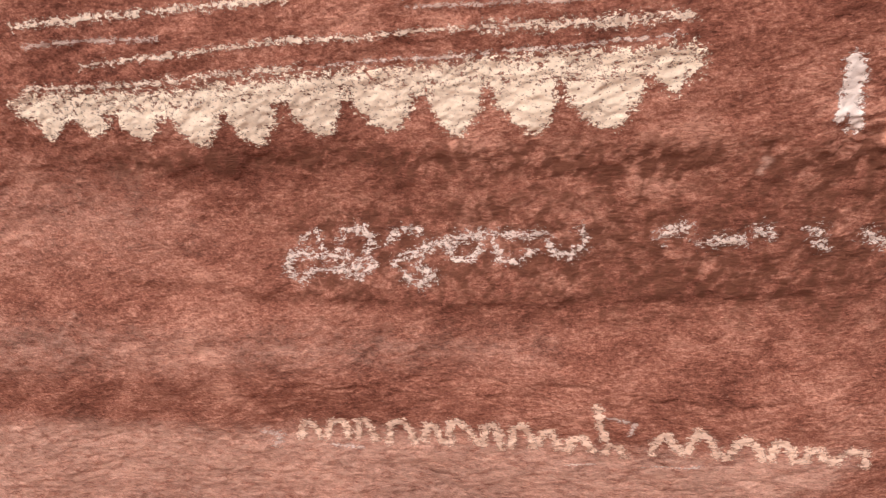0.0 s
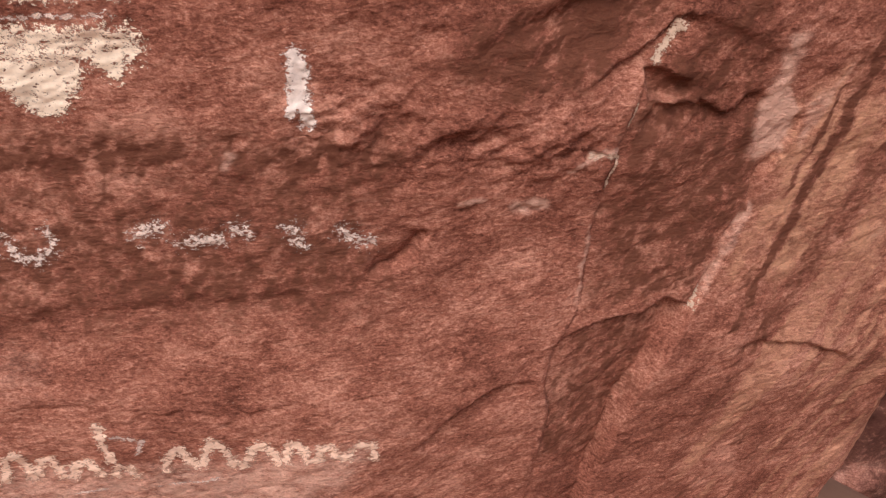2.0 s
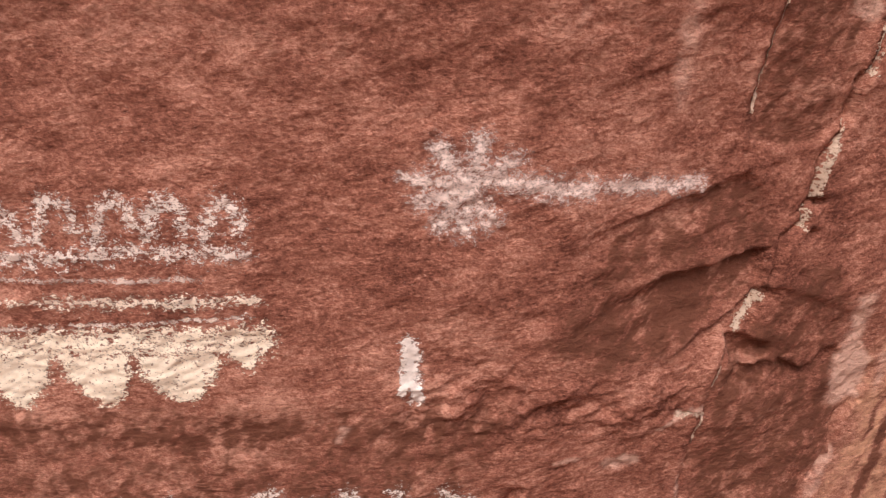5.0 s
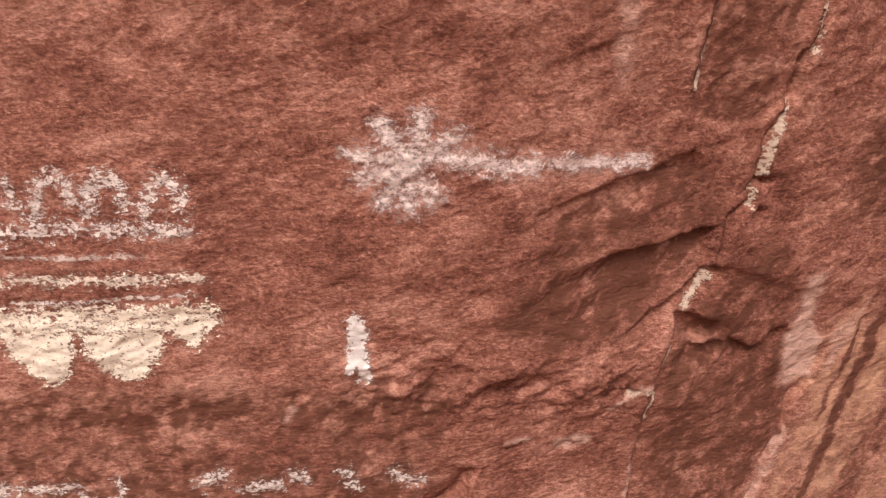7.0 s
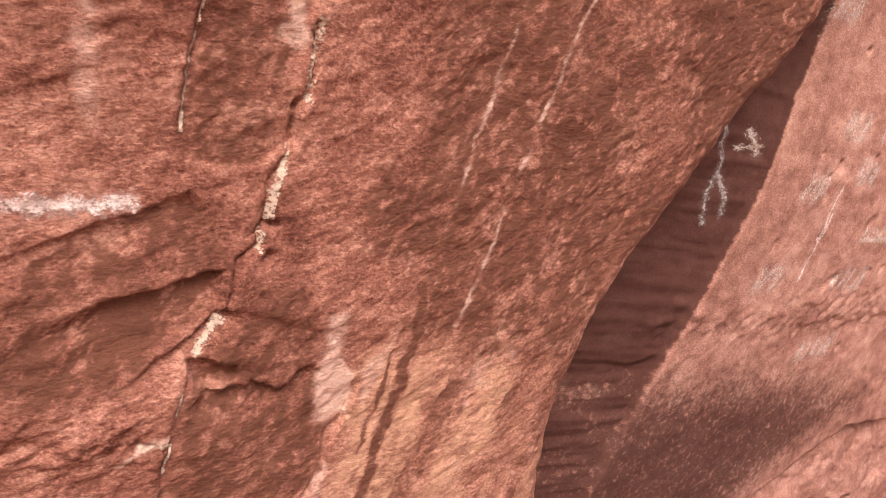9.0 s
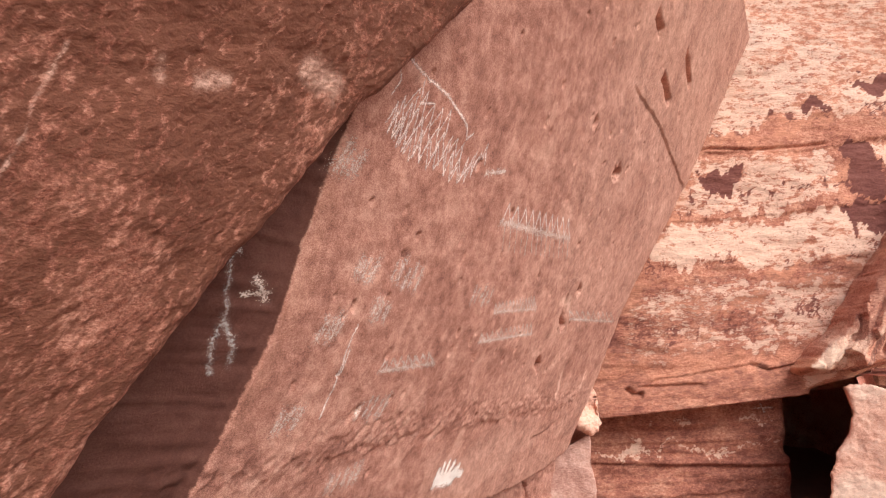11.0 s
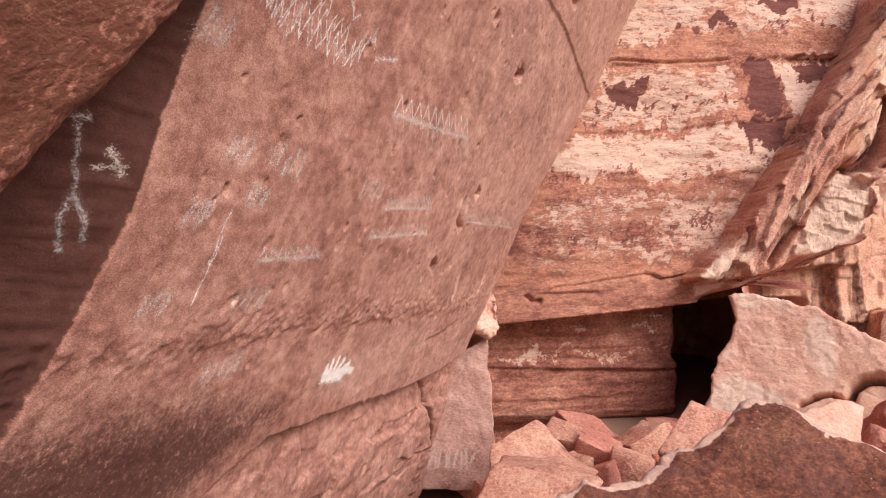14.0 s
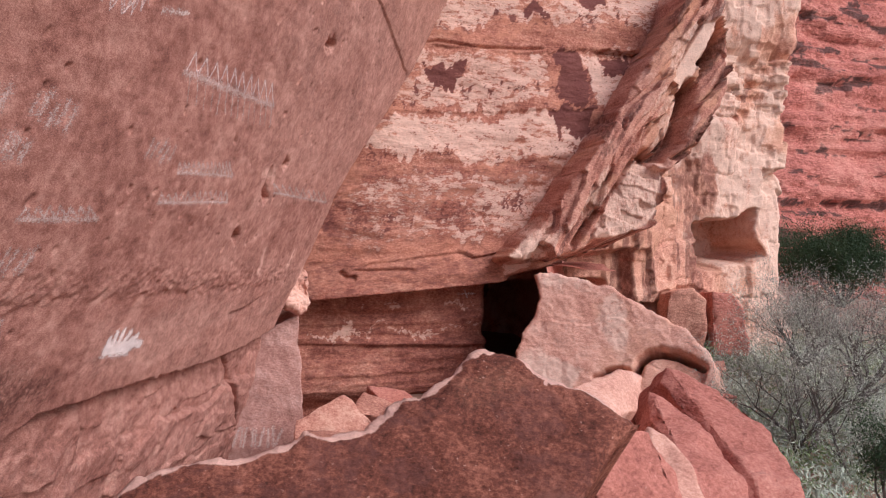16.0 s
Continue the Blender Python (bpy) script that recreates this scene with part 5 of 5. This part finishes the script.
def colours_block(u, v):
    pale = 0.25 + 0.4 * ramp(0.0, 0.3, fbm(u * 1.1, v * 0.8, 4, 159))
    pale = np.maximum(pale, 0.8 * zone(u, v, [(-2.2, -1.0), (-1.6, -0.75), (-0.7, -1.1), (-1.0, -1.6), (-2.2, -1.6)], 0.1))
    return {"pale": pale, "varn_shade": 0.15 * ramp(0.12, 0.3, fbm(u * 2.2, v * 0.6, 4, 161)) + 0.4 * zone(u, v, [(1.1, 0.0), (1.8, -0.4), (1.8, -1.0), (1.5, -0.6)], 0.1), "tan": 0.5 * ramp(0.1, 0.3, fbm(u * 0.9, v * 0.9, 3, 163))}


carved("boulder", Face((18.4, -4, 0), (-0.3, -1, 0), (0.45, 0, 1), None), [(-1.75, 0.97), (-1.29, 0.99), (-0.57, 0.88), (-0.09, 0.69), (0.34, 0.45), (1.28, -0.06), (1.72, -0.48), (1.9, -0.95), (1.5, -2.0), (-2.4, -2.0), (-2.23, -0.99), (-2.08, -0.54), (-2.01, -0.27), (-1.8, 0.02), (-1.65, 0.45)],
       2.4, 0.025, ROCK_BOULDER, relief_block, colours_block, "huge pale pink sandstone block leaning on the cliff", "boulder", 0.05)
boulder("boulder", prism([(14.5, -4.09, -0.25), (14.01, -4.74, -0.53), (13.02, -5.07, -0.78), (11.81, -5.13, -1.15), (10.98, -4.89, -1.61), (10.87, -4.48, -1.58), (11.78, -4.5, -1.11), (12.99, -4.29, -0.71), (14.18, -3.92, -0.46)], (1.5, 0.3, -1.0)),
        ROCK_RED, "long tilted red sandstone slab on the talus", 0.07, 0.035, 7, 0.03)
boulder("boulder", prism([(13.77, -3.67, -0.48), (12.78, -4.15, -0.71), (11.58, -4.35, -1.09), (10.66, -4.26, -1.5), (10.44, -3.71, -1.43), (11.35, -3.59, -0.92), (12.95, -3.49, -0.73)], (1.4, 0.3, -1.0)),
        ROCK_RED, "split red sandstone slab beside an open crack", 0.06, 0.035, 17, 0.03)
boulder("boulder", prism([(10.54, -2.97, -0.26), (10.35, -3.2, -0.38), (9.75, -3.39, -0.71), (9.33, -3.31, -1), (9.22, -2.96, -0.96), (9.93, -2.85, -0.56)], (1.2, 0.2, -0.9)),
        ROCK_BOULDER, "broken pale red sandstone block between cracks", 0.06, 0.04, 19, 0.03)
boulder("boulder", prism([(11.42, -2.22, -0.03), (12.46, -3.01, 0.06), (12.77, -3.37, -0.09), (11.95, -3.1, -0.37), (10.92, -2.48, -0.27)], (1.0, 0.1, -0.9)),
        ROCK_BOULDER, "cracked pale sandstone block", 0.07, 0.03, 18, 0.03)
boulder("boulder", prism([(23.5, -6.3, 0.2), (23.5, -6.9, 0.3), (23.4, -7.25, 0.0), (23.3, -7.2, -1.5), (23.3, -6.1, -1.5)], (1.6, 0, -0.2)), ROCK_D, "cracked pale block at the foot of the far cliff", 0.08, 0.05, 21, 0.05)
boulder("boulder", prism([(23.6, -7.45, 0.25), (23.7, -8.0, 0.2), (23.6, -8.3, -0.2), (23.4, -8.4, -1.5), (23.4, -7.45, -1.5)], (1.6, 0, -0.2)), ROCK_RED, "red angular block beside a dark crack", 0.08, 0.05, 22, 0.05)
boulder("boulder", prism([(8.43, -2.37, 0.27), (8.54, -2.53, 0.23), (8.43, -2.72, -0.14), (8.13, -2.81, -0.52), (7.7, -1.99, -0.38), (7.91, -1.98, 0.01)], (1.0, 0.0, -0.6)),
        ROCK_RED, "broken red sandstone block beside the slab", 0.05, 0.035, 8, 0.02)
boulder("boulder", prism([(14.34, -1.34, -0.35), (14.5, -1.98, -0.63), (13.82, -1.37, -1.04), (13.69, -0.85, -1.05)], (0.7, -0.15, -0.4)),
        ROCK_FIN, "angular sandstone block with one dark face", 0.1, 0.03, 9, 0.03)
boulder("boulder", prism([(14.05, 1.72, -1.13), (14.74, 1.05, -0.87), (14.4, 0.37, -1.42), (13.89, 0.34, -1.49), (13.57, 1.58, -1.48)], (1.2, 0.1, -0.5)),
        ROCK_FIN, "pale wedge-shaped sandstone block at the cliff foot", 0.1, 0.04, 10, 0.04)
boulder("boulder", prism([(11.62, 1.15, -0.78), (11.84, 0.29, -0.82), (11.46, -0.22, -0.87), (10.83, 0.19, -1.12), (10.54, 1.31, -1.11)], (1.6, 0.2, -0.3)),
        ROCK_FIN, "flat pale sandstone slab lying at the cliff foot", 0.1, 0.03, 11, 0.04)

FIN_EDGE = [(1.86, 5.0), (1.17, 3.45), (0.58, 2.61), (0.01, 1.79), (-0.7, 0.84), (-1.39, -0.09), (-1.87, -0.68)]
FIN_WHITE = [(2.0, 4.77), (2.45, 4.95), (2.05, 4.0), (1.68, 3.49), (1.38, 3.13), (1.14, 3.45)]
FIN_FOOT = [(0.14, 1.53), (0.86, 1.17), (0.85, 0.38), (0.53, -0.05), (-0.31, -0.34), (-0.86, -0.39), (-0.29, 0.73)]


def relief_fin(u, v):
    p, q = u * 0.549 + v * 0.836, u * 0.836 - v * 0.549
    q = q + 0.18 * np.sin(p * 0.9) + 0.12 * fbm(p * 0.5, q * 0.8, 3, 171)
    foot = zone(u, v, FIN_FOOT, 0.03)
    h = 0.5 * blocks(p, q, 3.1, 0.55, 173) + 0.20 * blocks(p, q, 1.7, 0.21, 175) + 0.05 * fbm(p * 1.5, q * 7, 4, 177)
    h = h * (1 - foot) + foot * (0.15 + 0.2 * blocks(u, v + 0.3 * u, 0.9, 0.3, 179) + 0.05 * fbm(u * 4, v * 6, 3, 181))
    ledge(h, u, v, FIN_EDGE, 0.35, 0.5, 0.04, 0.05, left=True)
    white = zone(u, v, FIN_WHITE, 0.03)
    h = h * (1 - white) + white * (0.1 + 0.03 * fbm(u * 3, v * 3, 3, 183))
    groove(h, u, v, [(2.67, 5.6), (2.62, 5.21), (2.45, 4.64), (2.2, 4.08), (1.9, 3.7)], 1.0, 0.10, 0.05)
    groove(h, u, v, [(1.75, 3.5), (1.44, 2.53), (1.21, 1.92), (0.84, 1.54), (0.28, 1.6)], 1.0, 0.13, 0.1)
    groove(h, u, v, [(2.4, 2.75), (2.23, 2.59), (1.71, 1.82), (0.98, 1.42)], 0.5, 0.06, 0.1)
    groove(h, u, v, [(0.28, 1.6), (-0.15, 0.99), (-0.71, 0.19), (-1.26, -0.6)], 0.3, 0.05, 0.1)
    return h


def colours_fin(u, v):
    p, q = u * 0.549 + v * 0.836, u * 0.836 - v * 0.549
    pale = np.maximum(0.55 * ramp(0.0, 0.25, fbm(p * 0.7, q * 2.5, 4, 185)), 1.3 * zone(u, v, FIN_WHITE, 0.04))
    pale = np.maximum(pale, 0.7 * zone(u, v, FIN_FOOT, 0.05))
    pale = np.maximum(pale, 0.8 * zone(u, v, [(-2.78, -0.77), (-2.3, -0.3), (-1.9, -0.65), (-2.46, -0.95)], 0.05))
    return {"pale": pale, "varn_shade": 0.6 * ramp(0.08, 0.3, fbm(p * 0.6, q * 3, 4, 187)) * (pale < 0.9), "tan": 0.7 * ramp(0.0, 0.25, fbm(p * 0.8, q * 2, 4, 189))}


carved("rock_wall_5", Face((20.3, -4.4, 2), (0.25, -1, 0), (0.1, 0, 1), None), [(1.74, 6.08), (2.85, 6.2), (2.58, 4.52), (2.64, 3.84), (2.31, 2.73), (1.85, 1.89), (1.12, 1.38), (0.86, 1.17), (0.85, 0.38), (0.53, -0.05), (-0.31, -0.34), (-1.26, -0.63), (-1.73, -0.81), (-2.46, -0.89), (-2.78, -0.77), (-2.06, -0.06), (-1.24, 1.07), (-0.4, 2.15), (0.32, 3.39), (1.2, 4.67)],
       2.0, 0.022, ROCK_FIN, relief_fin, colours_fin, "broken slanting sandstone fin with a fresh pale face", "cliff")
PILLAR_ROCK = rock_material("greyish_pink_sandstone", (0.26, 0.12, 0.10), (0.46, 0.245, 0.205), (0.62, 0.40, 0.35), PALE, VARN, TAN, (0, 80, 0), (1, 1, 2.2), 0.6, 0.02, 1.2)
pillar = boulder("rock_pillar", prism([(16.18, 3.28, -0.51), (16.32, 2.78, -0.07), (16.55, 2.24, 0.2), (16.5, 2.19, -1.3), (16.47, 2.03, -2.66), (16.11, 3.43, -2.59)], (1.5, 0.7, 0.0)),
                 PILLAR_ROCK, "greyish pink rock pillar under the overhanging face", 0.07, 0.03, 33, 0.03)
edge_l, edge_r = Vector([(15.93, 3.34, -2.12)][0]), Vector([(16.12, 2.4, -2.15)][0])
face_p = Face(edge_l, (edge_r - edge_l).normalized(), (0, 0, 1), lambda u, v: 0 * u + 0.01 * fbm(u * 3, v * 3, 2, 5))
wide_p = (edge_r - edge_l).length
painted(face_p, pillar, bars(((0.05, 0.0), (wide_p - 0.05, 0.0)), ((0.12, 0.32), (wide_p, 0.32)), 9, 0.045), PAINT_FAINT, "row of whitish upright streaks", 0.02, lift=0.02)
boulder("boulder", prism([(16.27, 2.29, 0.89), (16.48, 2.01, 0.92), (16.47, 1.96, 0.44), (16.35, 2.16, 0.28), (16.15, 2.35, 0.49)], (0.9, 0.5, 0.1)), ROCK_BOULDER, "pink broken sandstone block below the overhanging face", 0.02, 0.09, 34, 0.03)


def loose_rock(x, y, size, seed, mat, label):
    rng = random.Random(seed)
    z = float(ground_height(np.array(x), np.array(y)))
    turn = Euler((rng.uniform(-0.4, 0.4), rng.uniform(-0.4, 0.4), rng.uniform(0, 3))).to_matrix()
    pts = []
    for a in (-1, 1):
        for b in (-1, 1):
            for c in (-1, 1):
                p = Vector((a * rng.uniform(0.55, 1), b * rng.uniform(0.45, 0.85), c * rng.uniform(0.35, 0.7))) * size
                pts.append(tuple(turn @ p + Vector((x, y, z + size * 0.35))))
    return boulder("boulder", pts, mat, label, size * 0.12, size * 0.05, seed, size * 0.05)


SPOTS = [(17.3, 2.0, 0.9), (18.2, 1.4, 0.8), (16.6, 2.4, 0.8), (18.0, 2.7, 0.7), (9.2, 0.9, 0.8), (10.2, 1.6, 0.8), (8.8, 0.1, 0.7), (9.8, 0.2, 0.7), (12.6, 1.2, 0.8), (14.6, 1.7, 0.9), (16.2, 1.5, 0.8), (13.6, 0.3, 0.8), (12.9, 2.0, 0.6), (15.9, 0.2, 0.7), (11.6, 0.9, 0.7), (10.4, 0.8, 0.6), (14.8, -1.2, 0.7), (12.2, -0.8, 0.6), (13.2, 1.6, 0.55), (14.2, 0.9, 0.7), (12.2, 0.7, 0.5), (15.4, 1.6, 0.6), (15.2, -0.2, 0.7), (13.4, -0.6, 0.6), (11.2, 1.6, 0.5), (11.0, -0.2, 0.55), (16.4, 0.6, 0.6),
         (17.0, 0.2, 1.0), (17.6, -0.6, 1.0), (18.4, 0.6, 1.0), (16.4, -0.4, 0.9), (18.6, -1.2, 1.0), (17.6, 1.0, 1.0), (19.5, -5.2, 0.55), (20.2, -5.9, 0.45), (18.8, -6.2, 0.4), (21.0, -6.6, 0.5), (17.6, -6.4, 0.3), (9.6, 1.7, 0.5), (8.3, 1.8, 0.5), (15.4, -1.35, 0.75), (16.3, -1.25, 0.8), (16.2, -1.9, 0.7)]
for k, (x, y, size) in enumerate(SPOTS):
    if 10.5 < x < 20 and y > -2:
        size *= 0.62
    loose_rock(x, y, size, 40 + k, (ROCK_FIN, ROCK_RED)[k % 2], ("pale pink angular sandstone rock on the talus", "red angular sandstone rock on the talus")[k % 2])

# ---- plants ----
BARK = plain_material("grey_bark", (0.05, 0.042, 0.038), (0.14, 0.12, 0.105), 30)
SAGE = plain_material("grey_green_leaves", (0.34, 0.39, 0.32), (0.64, 0.69, 0.58), 2.0)
BRUSH = plain_material("dull_green_leaves", (0.13, 0.20, 0.08), (0.34, 0.43, 0.22), 2.0)
JUNIPER = plain_material("juniper_green", (0.015, 0.04, 0.018), (0.06, 0.11, 0.045), 3.0)


def tubes(name, limbs, mat, parent):
    """Tapered limbs, each a list of (point, radius)."""
    verts, faces = [], []
    for limb in limbs:
        for k, (p, r) in enumerate(limb):
            way = (limb[min(k + 1, len(limb) - 1)][0] - limb[max(k - 1, 0)][0]).normalized()
            a = way.orthogonal().normalized()
            b = way.cross(a)
            base = len(verts)
            for q in range(4):
                w = q * math.pi / 2
                verts.append(p + (a * math.cos(w) + b * math.sin(w)) * r)
            if k:
                for q in range(4):
                    faces.append((base - 4 + q, base - 4 + (q + 1) % 4, base + (q + 1) % 4, base + q))
    me = bpy.data.meshes.new(name)
    me.from_pydata(verts, [], faces)
    me.materials.append(mat)
    ob = new(name, me)
    ob.parent = parent
    return ob


def leaf_mesh(name, tips, per, spread, size, mat, rng, parent=None, long=2.2):
    verts, faces = [], []
    for t in tips:
        for _ in range(per):
            c = t + Vector((rng.gauss(0, spread), rng.gauss(0, spread), rng.gauss(0, spread * 0.8)))
            a = Vector((rng.gauss(0, 1), rng.gauss(0, 1), rng.gauss(0.5, 1))).normalized()
            b = a.orthogonal().normalized()
            b.rotate(Euler((a * rng.uniform(0, 6))[:]))
            s = size * rng.uniform(0.6, 1.4)
            base = len(verts)
            verts += [c - b * s * 0.5, c + a * s * long * 0.5 - b * s * 0.2, c + a * s * long, c + a * s * long * 0.5 + b * s * 0.5]
            faces.append((base, base + 1, base + 2, base + 3))
    me = bpy.data.meshes.new(name)
    me.from_pydata(verts, [], faces)
    me.materials.append(mat)
    ob = new(name, me)
    ob.parent = parent
    return ob


def grow(rng, start, way, length, radius, depth, limbs, tips, bend=0.35, up=0.12):
    pts = [(start, radius)]
    p = start.copy()
    for k in range(4):
        way = (way + Vector((rng.gauss(0, bend), rng.gauss(0, bend), rng.gauss(up, bend))) * 0.5).normalized()
        p = p + way * length / 4
        r = radius * (1 - 0.17 * (k + 1))
        pts.append((p.copy(), r))
        if depth and k > 0:
            for _ in range(1 + (rng.random() < 0.6)):
                side = (way + Vector((rng.gauss(0, 0.7), rng.gauss(0, 0.7), rng.gauss(0.15, 0.5)))).normalized()
                grow(rng, p.copy(), side, length * rng.uniform(0.5, 0.75), r * 0.6, depth - 1, limbs, tips, bend, up)
    limbs.append(pts)
    if depth <= 1:
        tips.append(p)


def shrub(name, base, height, stems, depth, leaves, leaf, seed, mat, label, category, group, spread=0.1, lean=0.9, up=0.12, thick=0.02):
    rng = random.Random(seed)
    root = new(name)
    root.location = base
    limbs, tips = [], []
    for k in range(stems):
        a = rng.uniform(0, 6.28)
        way = Vector((math.cos(a) * lean, math.sin(a) * lean, 1)).normalized()
        grow(rng, Vector((rng.gauss(0, 0.05), rng.gauss(0, 0.05), -0.08)), way, height * rng.uniform(0.5, 0.75), height * thick, depth, limbs, tips, 0.35, up)
    tubes("stem", limbs, BARK, root)
    if leaves:
        leaf_mesh("foliage", tips, leaves, spread, leaf, mat, rng, root)
    return tagged(root, label, category, group)


def on_ground(x, y, sink=0.0):
    return (x, y, float(ground_height(np.array(x), np.array(y))) - sink)


TWIG = plain_material("grey_twigs", (0.16, 0.15, 0.14), (0.44, 0.43, 0.41), 2.0)


def haze(root, tips, seed, mat, per, spread, size, long):
    leaf_mesh("brushwood", tips, per, spread, size, mat, random.Random(seed), root, long)


def twiggy(base, height, seed, label, mat, lean=0.9):
    """A leafless shrub: stems, a haze of fine twigs and sparse leaves."""
    rng = random.Random(seed)
    root = new("bare_shrub")
    root.location = base
    tips = []
    for k in range(7):
        limbs = []
        a = k * 0.9 + rng.uniform(0, 0.5)
        way = Vector((math.cos(a) * lean, math.sin(a) * lean, 1)).normalized()
        grow(rng, Vector((rng.gauss(0, 0.05), rng.gauss(0, 0.05), -0.1)), way, height * rng.uniform(0.5, 0.7), height * 0.025, 3, limbs, tips, 0.4, 0.08)
        tubes("stem", limbs, BARK, root)
    haze(root, tips, seed, TWIG, 4, height * 0.07, 0.010, 20)
    leaf_mesh("foliage", tips, 9, height * 0.07, 0.02, mat, rng, root, 2.4)
    return tagged(root, label, "shrub", "shrubs on the slope")


twiggy(on_ground(16.9, -7.15), 2.3, 5, "large bare grey shrub with tangled twigs on the slope", SAGE, 0.7)
twiggy(on_ground(16.6, -8.0), 2.0, 6, "bare grey shrub with few pale leaves", SAGE, 1.0)
twiggy([(21.17, -8.9, -1.22)][0], 2.0, 7, "grey-green twiggy shrub on the slope", SAGE, 1.0)
twiggy([(19.18, -9.42, -1.48)][0], 2.4, 8, "grey-green twiggy shrub with pale leaves", SAGE, 1.0)
shrub("juniper_tree", [(29.41, -13.51, -0.6)][0], 2.5, 16, 3, 44, 0.034, 11, JUNIPER, "small dark green juniper tree below the cliff", "tree", "", 0.2, 1.05, 0.1, 0.018)
shrub("green_bush", [(12.55, -6.54, -1.59)][0], 0.9, 6, 2, 40, 0.022, 12, JUNIPER, "low dark green bush on the slope", "shrub", "shrubs on the slope", 0.09, 0.8, 0.2, 0.02)

rng = random.Random(77)
sage_tips, brush_tips = [], []
for _ in range(1500):
    x = 8.5 + 26 * rng.random() ** 1.3
    y = rng.uniform(-2.4 - 0.57 * (x - 1.9), -3.3 - 0.17 * (x - 8))
    x0, y0, z0 = on_ground(x, y)
    size = rng.uniform(0.2, 0.6)
    kind = sage_tips if rng.random() < 0.7 else brush_tips
    for _ in range(15):
        a, b = rng.uniform(0, 6.28), rng.random() ** 0.5
        kind.append(Vector((x0 + size * b * math.cos(a), y0 + size * b * math.sin(a), z0 + size * 1.1 * math.sqrt(1 - 0.8 * b * b) * rng.uniform(0.3, 1))))
tagged(leaf_mesh("sagebrush", sage_tips, 7, 0.09, 0.04, SAGE, rng, None, 3.2), "grey-green sagebrush covering the slope", "brush", kind="stuff")
tagged(leaf_mesh("green_brush", brush_tips, 7, 0.09, 0.036, BRUSH, rng, None, 3.0), "dull green low brush covering the slope", "brush", kind="stuff")
